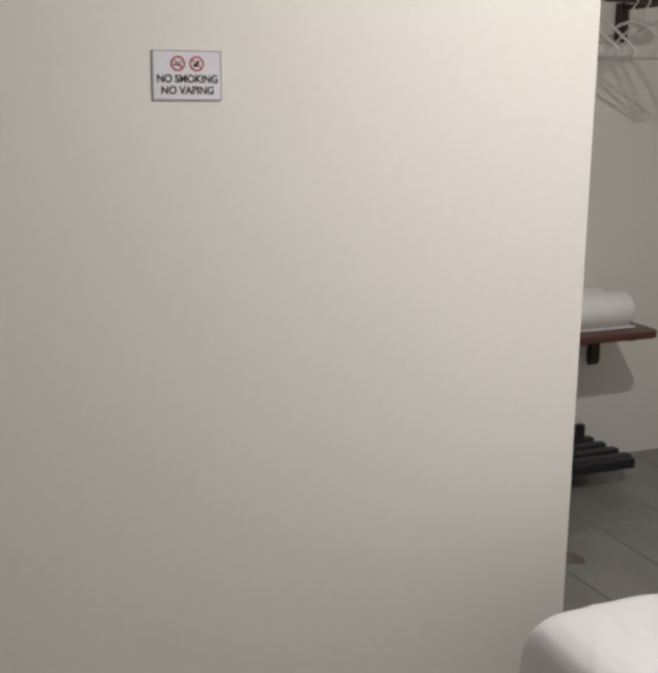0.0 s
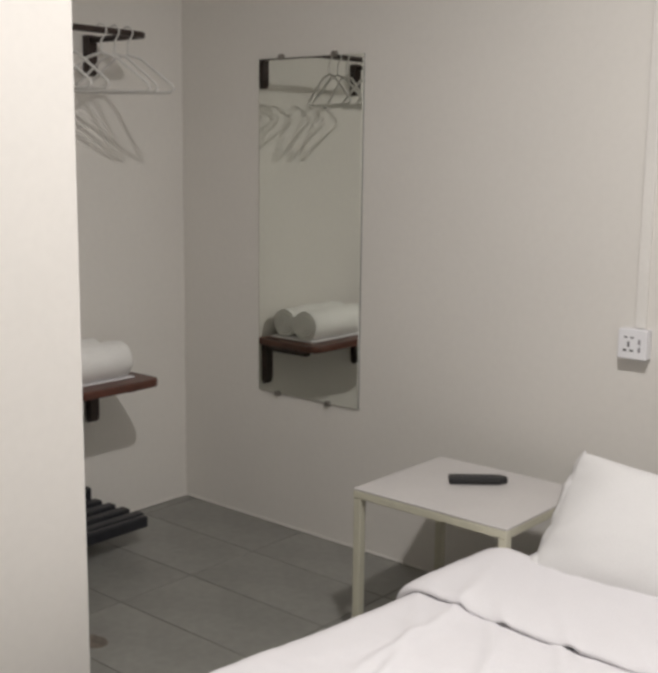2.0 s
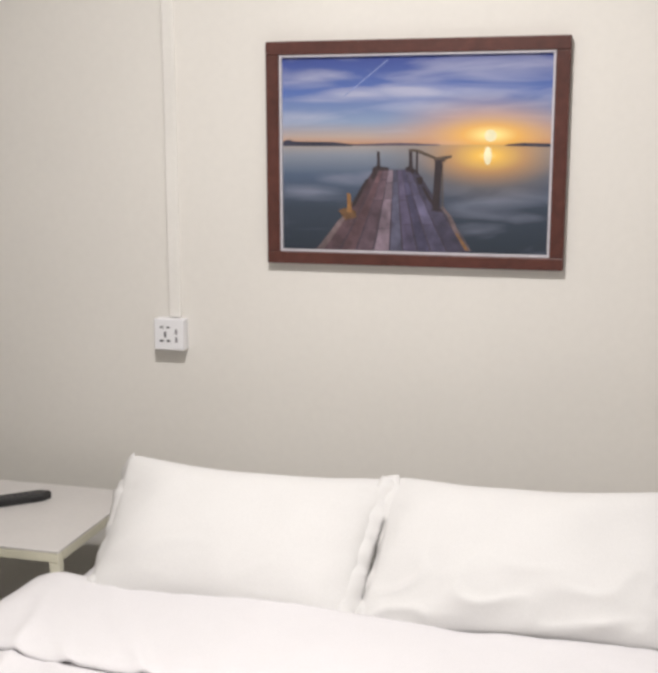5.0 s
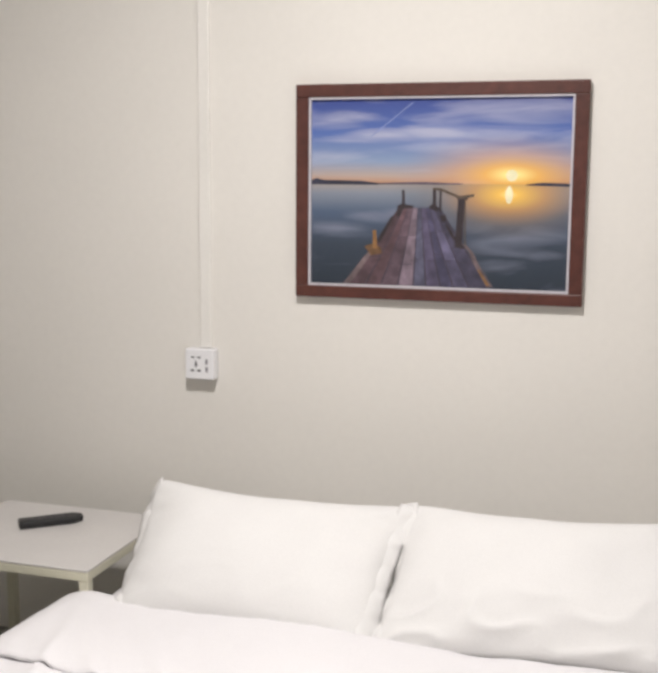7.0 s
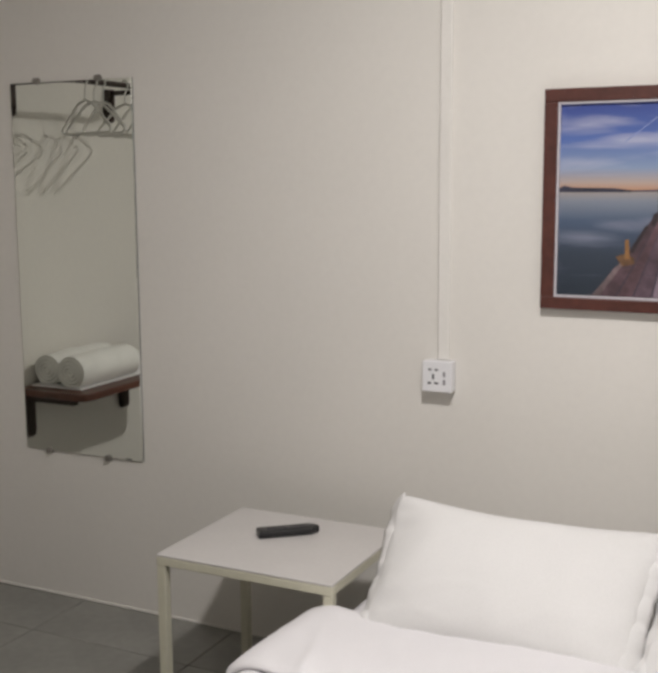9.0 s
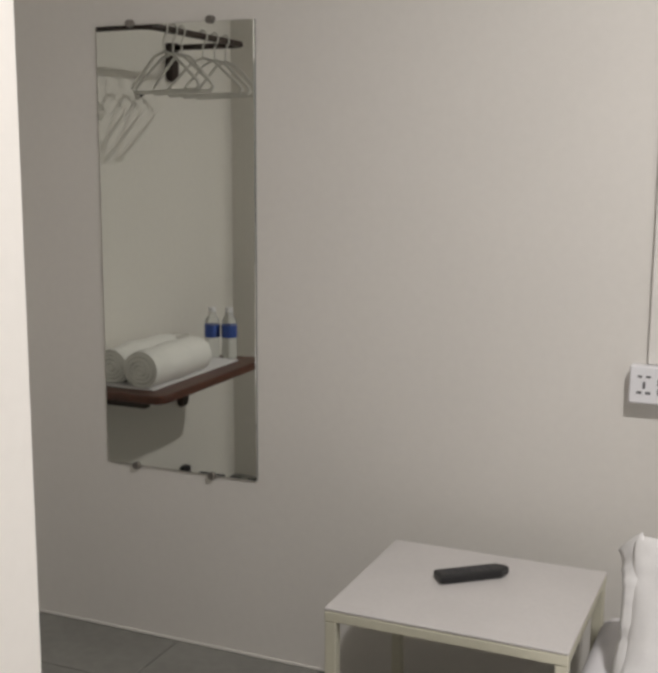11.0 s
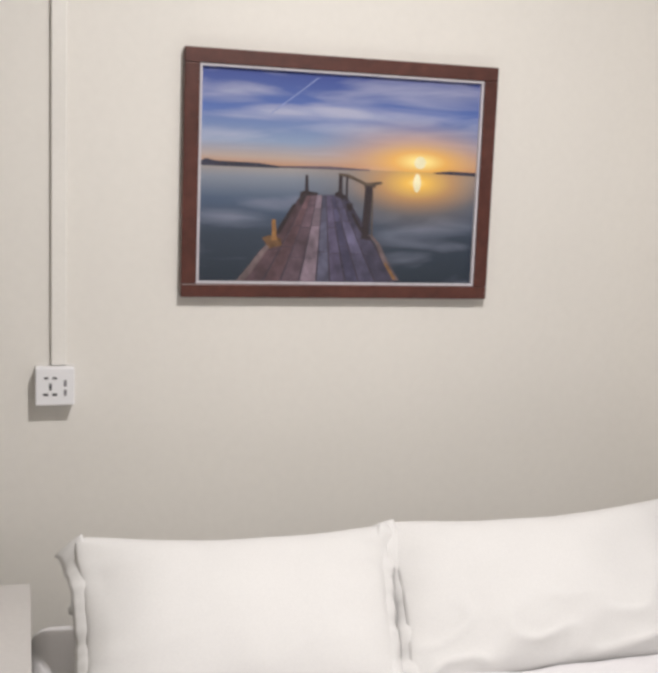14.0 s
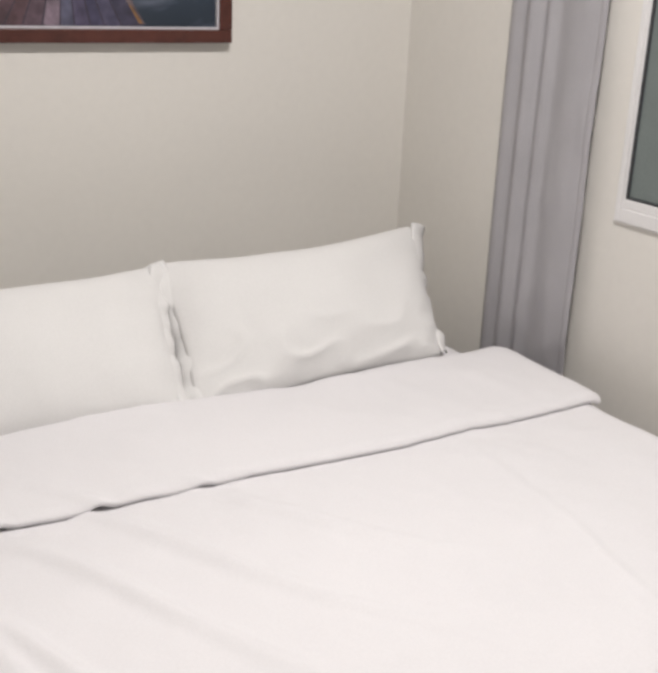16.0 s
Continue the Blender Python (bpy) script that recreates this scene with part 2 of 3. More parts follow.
bedpart("mattress", box(-0.06, 1.46, -1.84, -0.16, 0.19, MT - 0.005, bevel=0.045, segments=4), LINEN, "white sheeted mattress", True)
bedpart("base", box(-0.05, 1.45, -1.83, -0.15, 0.06, 0.188, bevel=0.01), DARKWOOD, "dark bed base")
for x in (0.0, 1.40):
    for y in (-1.76, -0.22):
        bedpart("leg", box(x - 0.03, x + 0.03, y - 0.03, y + 0.03, 0, 0.06), DARKWOOD)


def drape(s, a, b, r):
    """Across the bed: place, drop and outward lean of a cloth at the unrolled width s."""
    if a <= s <= b:
        return s, 0.0, 0.0
    over = (a - s) if s < a else (s - b)
    sign = -1 if s < a else 1
    edge = a if s < a else b
    turn = min(over / r, math.pi / 2)
    x = r * math.sin(turn)
    drop = r * (1 - math.cos(turn)) + max(0.0, over - r * math.pi / 2)
    return edge + sign * x, drop, sign * math.sin(turn)


def crease(x, y):
    v = Vector((x * 2.2, y * 2.2, 0.3))
    w = 0.012 * noise.noise(v) + 0.005 * noise.noise(v * 3.1) + 0.0026 * noise.noise(v * 9)
    # fine drawn creases, stretched across the bed
    r = 1 - abs(2.4 * noise.noise(Vector((x * 5 + y * 7, y * 17 - x * 3, 5.0))))
    w += 0.0035 * max(0.0, r) ** 4 * (0.5 + noise.noise(Vector((x * 3, y * 3, 9.0))))
    # long folds that run towards the foot
    for cx, cy, ang, ln, h in ((0.28, -1.25, 118, 0.35, 0.006), (0.42, -1.18, 122, 0.4, 0.005), (0.12, -1.35, 115, 0.3, 0.006), (0.62, -1.15, 130, 0.28, 0.004), (0.05, -1.15, 100, 0.3, 0.005), (1.0, -1.5, 80, 0.4, 0.003)):
        d = Vector((math.cos(radians(ang)), math.sin(radians(ang))))
        p = Vector((x - cx, y - cy))
        along, off = p.dot(d), p.x * -d.y + p.y * d.x
        off += 0.015 * math.sin(along * 9)
        w += 2.6 * h * math.exp(-(off / 0.016) ** 2 - (along / ln) ** 2)
    # the quilt swells towards the foot corner
    w += 0.036 * math.exp(-((y + 1.60) / 0.20) ** 2 - ((x + 0.02) / 0.20) ** 2)
    return w


def bedding(name, profile, a, b, hang, mat, label, nu=190, lean=0.0, far_hang=None, skewed=0.0):
    """A cloth over the bed: profile gives (y, height over the mattress) from head to foot."""
    n = len(profile) - 1

    def place(u, v):
        k = v * n
        i = min(int(k), n - 1)
        f = k - i
        y = profile[i][0] * (1 - f) + profile[i + 1][0] * f
        h = profile[i][1] * (1 - f) + profile[i + 1][1] * f
        aa = a + lean * (y + 0.7)
        s = aa - hang + (b - aa + hang + (hang if far_hang is None else far_hang)) * u
        x, drop, out = drape(s, aa, b, 0.06)
        w = crease(s, y)
        flare = 0.018 * noise.noise(Vector((y * 5, s, 4.0))) * min(1, drop * 6)
        z = MT + h - drop + w * (1 - abs(out))
        y += skewed * (max(0.0, 1.05 - x) / 0.9) ** 1.5
        return (x + out * (max(h, 0.0) + w) + math.copysign(1, out or 1) * abs(flare), y + 0.006 * noise.noise(Vector((x * 3, y, 8))), max(z, 0.13))

    bm = sheet(nu, len(profile) * 3, place)
    return part(name, bm, mat, duvet, label, True)


duvet = root("duvet", (0, 0, 0), "white cotton duvet, creased, its top edge turned over", "duvet")
duvet_line = [(-0.70, 0.004)] + [(-0.75 - 0.045 * i, 0.010) for i in range(24)] + [(-1.83, 0.008), (-1.86, 0.0), (-1.885, -0.02), (-1.895, -0.05), (-1.90, -0.10), (-1.905, -0.16), (-1.91, -0.22)]
bedding("cover", duvet_line, -0.045, 1.440, 0.24, LINEN, "", lean=0.088)
fold_line = [(-0.68, 0.004), (-0.655, 0.010), (-0.645, 0.020), (-0.651, 0.031), (-0.672, 0.036), (-0.73, 0.036), (-0.80, 0.035), (-0.88, 0.034), (-0.95, 0.032), (-0.985, 0.030), (-0.998, 0.026), (-1.005, 0.020), (-1.004, 0.0125), (-0.985, 0.0115)]
bedding("turned_hem", fold_line, -0.045, 1.450, 0.20, LINEN, "turned-over white hem", lean=0.07, far_hang=0.035, skewed=0.042)


def pillow(at, w, h, t, seed, label, wrinkle=0.013, fan=0.0, skew=0.0, droop=0.0):
    """A cushioned pillow in a flanged case, flat about its centre: wider at its top edge by fan, leaning sideways by skew."""
    top = root("pillow", at, label, "pillow", "pillows on the bed")
    f = 0.044

    def bent(x, y, z):
        b = y / (h / 2)
        return (x * (1 + fan * b) + skew * b, y, z)

    def side(sign):
        def place(u, v):
            a, b = 2 * u - 1, 2 * v - 1
            a, b = math.copysign(abs(a) ** 0.8, a), math.copysign(abs(b) ** 0.8, b)
            pin = 1 - (0.20 if b > 0 else 0.06) * (1 - a * a) * abs(b) ** 2
            pinx = 1 - 0.055 * (1 - b * b) * abs(a) ** 3
            round_off = 1 - 0.07 * (abs(a) * abs(b)) ** 9
            x, y = a * w / 2 * pinx * round_off, b * h / 2 * pin * round_off
            puff = max(0.0, (1 - abs(a) ** 2.6)) ** 0.70 * max(0.0, (1 - abs(b) ** 2.2)) ** 0.62
            z = sign * (t / 2) * puff
            edge = min(1, (1 - max(abs(a), abs(b))) * 7)
            n = noise.noise(Vector((x * 7 + seed, y * 7, sign))) * wrinkle
            # gathers that run in from the short seams, and creases near the lower edge
            n += 0.005 * math.sin(y * 75 + seed + 4 * noise.noise(Vector((x * 4, y * 9, seed)))) * abs(a) ** 7
            ridge = 1 - abs(noise.noise(Vector((x * 4 + y * 9 + seed, y * 9 - x * 6, 2.0))) * 2.2)
            n += 0.017 * max(0, ridge) ** 2 * max(0, -b + 0.1) ** 1.3 * min(1, abs(seed % 7) / 5)
            return bent(x, y, z + sign * n * edge)
        return place

    bm = sheet(84, 56, side(1))
    low = sheet(84, 56, side(-1))
    me = bpy.data.meshes.new("half")
    low.to_mesh(me)
    low.free()
    bm.from_mesh(me)
    bpy.data.meshes.remove(me)
    bmesh.ops.remove_doubles(bm, verts=bm.verts[:], dist=0.0008)
    part("cushion", bm, PILLOW, top, smooth=True)
    # the flange: a rippled strip along each short end
    for s in (-1, 1):
        def rim(u, v):
            c = 2 * u - 1
            y = c * (h / 2 - (0.015 if c > 0 else 0.020) * (1 + 0.5 * v)) + 0.004 * c
            x = s * (w / 2 - 0.024 + v * (f + 0.004 * noise.noise(Vector((u * 14, seed, s)))))
            x -= s * 0.055 * (1 - c * c) * w / 2
            wave = 0.006 * v * math.sin(u * 27 + seed + 2 * noise.noise(Vector((u * 6, seed, 1)))) + 0.014 * v * noise.noise(Vector((u * 11, seed, s)))
            wave -= droop * v * max(0, c) ** 4 * (s < 0)
            x += s * 0.006 * v * max(0, c) ** 6
            return bent(x, y, wave + 0.012 - (0.034 - 0.012 * math.sin(c * 2.2 + seed)) * v * v)
        bm = sheet(80, 6, rim)
        bm.normal_update()
        bmesh.ops.solidify(bm, geom=bm.faces[:], thickness=0.003)
        part("flange", bm, PILLOW, top, "rippled pillowcase flange", True)
    return top


pillow(pose(0.350, -0.505, 0.525, 42, 1.0, 0), 0.650, 0.386, 0.175, 1.0, "plump white pillow leaning towards the wall", fan=0.05, skew=0.006, droop=0.045)
pillow(pose(1.030, -0.500, 0.532, 42, -2.0, 0), 0.710, 0.396, 0.17, 5.3, "plump white pillow with a ruffled flange", fan=0.05, skew=0.035)
pillow(pose(0.36, -0.325, 0.445, 4, 0, 0), 0.62, 0.34, 0.12, 9.1, "flat white pillow tucked behind another pillow")
pillow(pose(1.05, -0.325, 0.445, 4, 0, 0), 0.62, 0.34, 0.11, 12.7, "flat white pillow tucked behind another pillow")

# ---- bedside table and remote ----
TX0, TX1, TY0, TY1, TZ = -0.57, -0.056, -0.597, -0.150, 0.476
table = root("side_table", ((TX0 + TX1) / 2, (TY0 + TY1) / 2, 0), "square white side table with cream metal legs", "table")
hx, hy = (TX1 - TX0) / 2, (TY1 - TY0) / 2
part("tabletop", box(-hx, hx, -hy, hy, TZ - 0.006, TZ, bevel=0.002), TABLETOP, table, "greyish white laminate top")
bm = box(-hx, hx, -hy, -hy + 0.022, TZ - 0.030, TZ - 0.0065, bevel=0.003)
add_box(bm, -hx, hx, hy - 0.022, hy, TZ - 0.030, TZ - 0.0065, bevel=0.003)
add_box(bm, -hx, -hx + 0.022, -hy + 0.022, hy - 0.022, TZ - 0.030, TZ - 0.0065, bevel=0.003)
add_box(bm, hx - 0.022, hx, -hy + 0.022, hy - 0.022, TZ - 0.030, TZ - 0.0065, bevel=0.003)
part("apron", bm, TABLEMETAL, table, "cream steel rim")
for x in (-hx + 0.014, hx - 0.014):
    for y in (-hy + 0.014, hy - 0.014):
        leg = part("leg", box(x - 0.013, x + 0.013, y - 0.013, y + 0.013, 0.008, TZ - 0.030, bevel=0.003), TABLEMETAL, table)
        part("foot", box(x - 0.014, x + 0.014, y - 0.014, y + 0.014, 0, 0.008, bevel=0.002), BLACKPLASTIC, leg, "black plastic foot")

a, b = Vector((-0.395, -0.366, 0)), Vector((-0.262, -0.256, 0))
mid = (a + b) / 2
ang = math.degrees(math.atan2(b.y - a.y, b.x - a.x))
remote = root("remote_control", pose(mid.x, mid.y, TZ + 0.0005, 0, 0, ang), "slim black remote control lying on the side table", "remote control")
L, W = (b - a).length / 2, 0.021
part("shell", slab([(-L, -W), (-L + 0.012, -W - 0.002), (L - 0.026, -W - 0.002), (L, -W * 0.25), (L - 0.002, W * 0.3), (L - 0.022, W + 0.002), (-L + 0.01, W + 0.002), (-L, W)], 0, 0.021, bevel=0.005), BLACKPLASTIC, remote)
for i in range(7):
    for j in range(3):
        x = -L + 0.03 + i * 0.016
        part("button", box(x - 0.004, x + 0.004, -0.013 + j * 0.011 - 0.003, -0.013 + j * 0.011 + 0.005, 0.0205, 0.0222, bevel=0.0008, segments=1), GREYRUBBER, remote)

# ---- socket and trunking ----
socket = root("wall_socket", (0, 0, 0.897), "white surface-mounted wall socket with two charging ports", "socket")
part("back_box", box(-0.043, 0.043, -0.031, -0.0005, -0.043, 0.043, bevel=0.003), WHITEPLASTIC, socket)
part("faceplate", box(-0.0435, 0.0435, -0.040, -0.0312, -0.0435, 0.0435, bevel=0.003), WHITEPLASTIC, socket)
for x, z, w, h in ((-0.020, 0.020, 0.010, 0.0045), (-0.001, 0.020, 0.010, 0.0045), (-0.0105, 0.0, 0.0055, 0.016), (-0.021, -0.018, 0.011, 0.0055), (-0.001, -0.018, 0.011, 0.0055)):
    part("slot", box(x - w / 2, x + w / 2, -0.0406, -0.0395, z - h / 2, z + h / 2), INK, socket, "dark socket slot")
for z in (0.008, -0.014):
    part("charging_port", box(0.019, 0.0255, -0.0406, -0.0395, z - 0.0075, z + 0.0075, bevel=0.0004, segments=1), PORT, socket, "grey charging port")
trunk = root("cable_trunking", (0.009, 0, 0.941), "narrow cream plastic cable trunking up the wall", "cable trunking")
part("base", box(-0.0150, 0.0150, -0.004, -0.0005, 0, CEIL - 0.942), TRUNKING, trunk)
part("cover", box(-0.0175, 0.0175, -0.0135, -0.0042, 0, CEIL - 0.942, bevel=0.004, segments=3), TRUNKING, trunk)

# ---- framed picture ----
PX0, PX1, PZ0, PZ1 = 0.284, 1.055, 1.1025, 1.673
IX0, IX1, IZ0, IZ1 = 0.3195, 1.0200, 1.1345, 1.639
picture = root("framed_picture", ((PX0 + PX1) / 2, 0, PZ0), "framed print of a wooden pier at sunset", "picture")
PC, PB = Matrix.Translation((-(PX0 + PX1) / 2, 0, -PZ0)), -0.001


def picpart(name, bm, mat, parent=None, label="", smooth=False):
    bmesh.ops.transform(bm, matrix=PC, verts=bm.verts[:])
    return part(name, bm, mat, parent or picture, label, smooth)


for x0, x1, z0, z1 in ((PX0, PX1, IZ1, PZ1), (PX0, PX1, PZ0, IZ0), (PX0, IX0, IZ0, IZ1), (IX1, PX1, IZ0, IZ1)):
    picpart("frame_bar", box(x0, x1, -0.026, PB, z0, z1, bevel=0.0025), FRAMEWOOD, label="dark red-brown frame")
b_ = 0.006
for x0, x1, z0, z1 in ((IX0, IX1, IZ1 - b_, IZ1), (IX0, IX1, IZ0, IZ0 + b_), (IX0, IX0 + b_, IZ0 + b_, IZ1 - b_), (IX1 - b_, IX1, IZ0 + b_, IZ1 - b_)):
    picpart("border", box(x0, x1, -0.022, -0.004, z0, z1, bevel=0.001), PAPER, label="thin white inner border")
IX0, IX1, IZ0, IZ1 = IX0 + b_, IX1 - b_, IZ0 + b_, IZ1 - b_


def pic(u, v):
    return IX0 + u * (IX1 - IX0), IZ1 - v * (IZ1 - IZ0)


def ramp_node(n, stops):
    r = n.new("ShaderNodeValToRGB")
    e = r.color_ramp.elements
    e[0].position, e[0].color = stops[0][0], (*stops[0][1], 1)
    e[1].position, e[1].color = stops[-1][0], (*stops[-1][1], 1)
    for p, c in stops[1:-1]:
        e.new(p).color = (*c, 1)
    return r


def print_material(name, stops, halo, cloud, cloud_scale, cloud_at, sun, strength, blobs):
    """Sky or water of the print: bands by height, streaky cloud banks, and the low sun's colour."""
    m = bpy.data.materials.new(name)
    m.use_nodes = True
    n, l = m.node_tree.nodes, m.node_tree.links
    b = n["Principled BSDF"]
    b.inputs["Roughness"].default_value = 0.45
    co = n.new("ShaderNodeUVMap").outputs[0]

    def vec(op, a, c, out=0):
        x = n.new("ShaderNodeVectorMath")
        x.operation = op
        l.new(a, x.inputs[0])
        if c is not None:
            x.inputs[1].default_value = c
        return x.outputs[out]

    def maths(op, a, c, clamp=False):
        x = n.new("ShaderNodeMath")
        x.operation, x.use_clamp = op, clamp
        for k, q in enumerate((a, c)):
            if isinstance(q, float):
                x.inputs[k].default_value = q
            else:
                l.new(q, x.inputs[k])
        return x.outputs[0]

    def mixed(fac, a, c):
        x = n.new("ShaderNodeMix")
        x.data_type = "RGBA"
        l.new(fac, x.inputs[0])
        l.new(a, x.inputs[6])
        if isinstance(c, tuple):
            x.inputs[7].default_value = (*c, 1)
        else:
            l.new(c, x.inputs[7])
        return x.outputs[2]

    sep = n.new("ShaderNodeSeparateXYZ")
    l.new(co, sep.inputs[0])
    band = ramp_node(n, stops)
    l.new(sep.outputs["Y"], band.inputs[0])
    mp = n.new("ShaderNodeMapping")
    mp.inputs["Scale"].default_value = cloud_scale
    mp.inputs["Rotation"].default_value = (0, 0, -0.10)
    l.new(co, mp.inputs[0])
    tx = n.new("ShaderNodeTexNoise")
    tx.inputs["Scale"].default_value, tx.inputs["Detail"].default_value, tx.inputs["Distortion"].default_value = 1.0, 7, 0.5
    l.new(mp.outputs[0], tx.inputs[0])
    bank = None
    for u, v, ru, rv, dense in blobs:
        far = vec("LENGTH", vec("MULTIPLY", vec("SUBTRACT", co, (u, v, 0)), (1 / ru, 1 / rv, 0)), None, 1)
        one = maths("MULTIPLY", maths("SUBTRACT", 1.0, far, True), dense)
        bank = one if bank is None else maths("MAXIMUM", bank, one)
    cr = ramp_node(n, ((cloud_at[0], (0, 0, 0)), (cloud_at[1], (cloud_at[2],) * 3)))
    l.new(maths("ADD", tx.outputs["Fac"], maths("MULTIPLY", bank, 0.42)), cr.inputs[0])
    base = mixed(cr.outputs[0], band.outputs[0], cloud)
    off = vec("LENGTH", vec("MULTIPLY", vec("SUBTRACT", co, (*sun, 0)), strength), None, 1)
    shade = ramp_node(n, halo)
    l.new(off, shade.inputs[0])
    fac = ramp_node(n, ((0.0, (1, 1, 1)), (0.10, (0.95,) * 3), (0.45, (0.55,) * 3), (1.0, (0, 0, 0))))
    l.new(off, fac.inputs[0])
    l.new(mixed(fac.outputs[0], base, shade.outputs[0]), b.inputs["Base Color"])
    return m


SUN_U = 0.785
SKY = print_material("printed sky", ((0.0, (0.50, 0.27, 0.16)), (0.09, (0.46, 0.36, 0.31)), (0.26, (0.24, 0.32, 0.48)), (0.6, (0.085, 0.15, 0.42)), (1.0, (0.04, 0.065, 0.27))), ((0.0, (1.0, 0.90, 0.50)), (0.07, (1.0, 0.80, 0.28)), (0.22, (0.92, 0.48, 0.07)), (0.5, (0.66, 0.33, 0.13)), (1.0, (0.30, 0.27, 0.36))), (0.46, 0.47, 0.60), (2.4, 5.5, 1), (0.50, 0.90, 0.85), (SUN_U, 0.11), (2.2, 2.0, 0),
                     ((0.08, 0.76, 0.24, 0.16, 0.8), (0.25, 0.56, 0.22, 0.12, 1.0), (0.10, 0.32, 0.26, 0.12, 0.7), (0.50, 0.60, 0.20, 0.12, 0.8), (0.80, 0.72, 0.45, 0.36, 0.75), (0.62, 0.42, 0.30, 0.14, 0.6)))
WATER = print_material("printed water", ((0.0, (0.020, 0.030, 0.046)), (0.40, (0.036, 0.050, 0.076)), (0.72, (0.075, 0.11, 0.18)), (0.90, (0.22, 0.25, 0.31)), (1.0, (0.36, 0.32, 0.30))), ((0.0, (1.0, 0.82, 0.30)), (0.08, (0.92, 0.56, 0.10)), (0.3, (0.60, 0.31, 0.08)), (0.6, (0.22, 0.17, 0.13)), (1.0, (0.06, 0.08, 0.1))), (0.21, 0.23, 0.31), (2.8, 5.0, 1), (0.52, 0.92, 0.8), (SUN_U - 0.01, 0.90), (2.2, 2.0, 0),
                       ((0.12, 0.55, 0.20, 0.12, 0.9), (0.22, 0.68, 0.16, 0.08, 0.8), (0.35, 0.72, 0.12, 0.05, 0.6), (0.80, 0.48, 0.26, 0.18, 0.75), (0.74, 0.20, 0.16, 0.10, 0.7), (0.95, 0.34, 0.12, 0.08, 0.7)))


def print_field(name, v0, v1, mat, label):
    x0, z1 = pic(0, v0)
    x1, z0 = pic(1, v1)
    bm = bmesh.new()
    front = [bm.verts.new(p) for p in ((x0, -0.012, z0), (x1, -0.012, z0), (x1, -0.012, z1), (x0, -0.012, z1))]
    back = [bm.verts.new((v.co.x, -0.006, v.co.z)) for v in front]
    uv = bm.loops.layers.uv.new("UVMap")
    f = bm.faces.new(front)
    for loop, c in zip(f.loops, ((0, 0), (1, 0), (1, 1), (0, 1))):
        loop[uv].uv = c
    for i in range(4):
        bm.faces.new((front[i], back[i], back[(i + 1) % 4], front[(i + 1) % 4]))
    return picpart(name, bm, mat, label=label)


HOR = 0.447
print_field("printed_sky", 0, HOR, SKY, "printed blue and orange sunset sky")
print_field("printed_water", HOR, 1, WATER, "printed still dark water")


def inked(name, base, vary=0.2, grain=80):
    return material(name, base, 0.45, grain=grain, vary=vary, wear=18, wear_vary=0.22, bump=0)


def patch(name, corners, mat, parent=None, lift=0.0005):
    """A flat printed shape on the picture, from (u, v) corners."""
    bm = bmesh.new()
    lo = [bm.verts.new((pic(u, v)[0], -0.0121, pic(u, v)[1])) for u, v in corners]
    hi = [bm.verts.new((q.co.x, -0.0121 - lift, q.co.z)) for q in lo]
    bm.faces.new(hi)
    for i in range(len(lo)):
        bm.faces.new((lo[i], lo[(i + 1) % len(lo)], hi[(i + 1) % len(lo)], hi[i]))
    return picpart(name, bm, mat, parent)


SHORE, POST, GOLD = inked("printed far shore", (0.035, 0.035, 0.06)), inked("printed post", (0.035, 0.025, 0.03)), inked("printed lit post", (0.28, 0.14, 0.05))
patch("printed_shore", [(0, HOR - 0.014), (0.02, HOR - 0.026), (0.05, HOR - 0.016), (0.2, HOR - 0.013), (0.27, HOR - 0.002), (0.27, HOR + 0.008), (0, HOR + 0.008)], SHORE)
patch("printed_shore", [(0.27, HOR - 0.002), (0.45, HOR - 0.010), (0.6, HOR - 0.002), (0.6, HOR + 0.004), (0.27, HOR + 0.006)], inked("printed hills", (0.12, 0.09, 0.12)))
patch("printed_shore", [(0.84, HOR), (0.9, HOR - 0.010), (1, HOR - 0.006), (1, HOR + 0.010), (0.84, HOR + 0.005)], SHORE)
patch("printed_trail", [(0.398, 0.022), (0.408, 0.018), (0.242, 0.20), (0.236, 0.20)], inked("printed white trail", (0.22, 0.27, 0.50)))

# the pier: planks that run away to the far end, each broken by butt joints
tl, tr, bl, br = (0.352, 0.578), (0.515, 0.572), (0.150, 1.0), (0.716, 1.0)
cuts = (0.0, 0.13, 0.24, 0.36, 0.47, 0.56, 0.66, 0.75, 0.86, 1.0)
tones = ((0.080, 0.048, 0.058), (0.115, 0.066, 0.078), (0.100, 0.066, 0.085), (0.185, 0.140, 0.175), (0.075, 0.074, 0.115), (0.085, 0.072, 0.125), (0.068, 0.062, 0.115), (0.090, 0.082, 0.140), (0.060, 0.054, 0.090))


def across(c, f):
    far_end = (tl[0] + (tr[0] - tl[0]) * c, tl[1] + (tr[1] - tl[1]) * c)
    near_end = (bl[0] + (br[0] - bl[0]) * c, 1.0)
    bow = 0.012 * math.sin(f * math.pi) * (c - 0.5)
    return (far_end[0] + (near_end[0] - far_end[0]) * f - bow, far_end[1] + (near_end[1] - far_end[1]) * f)


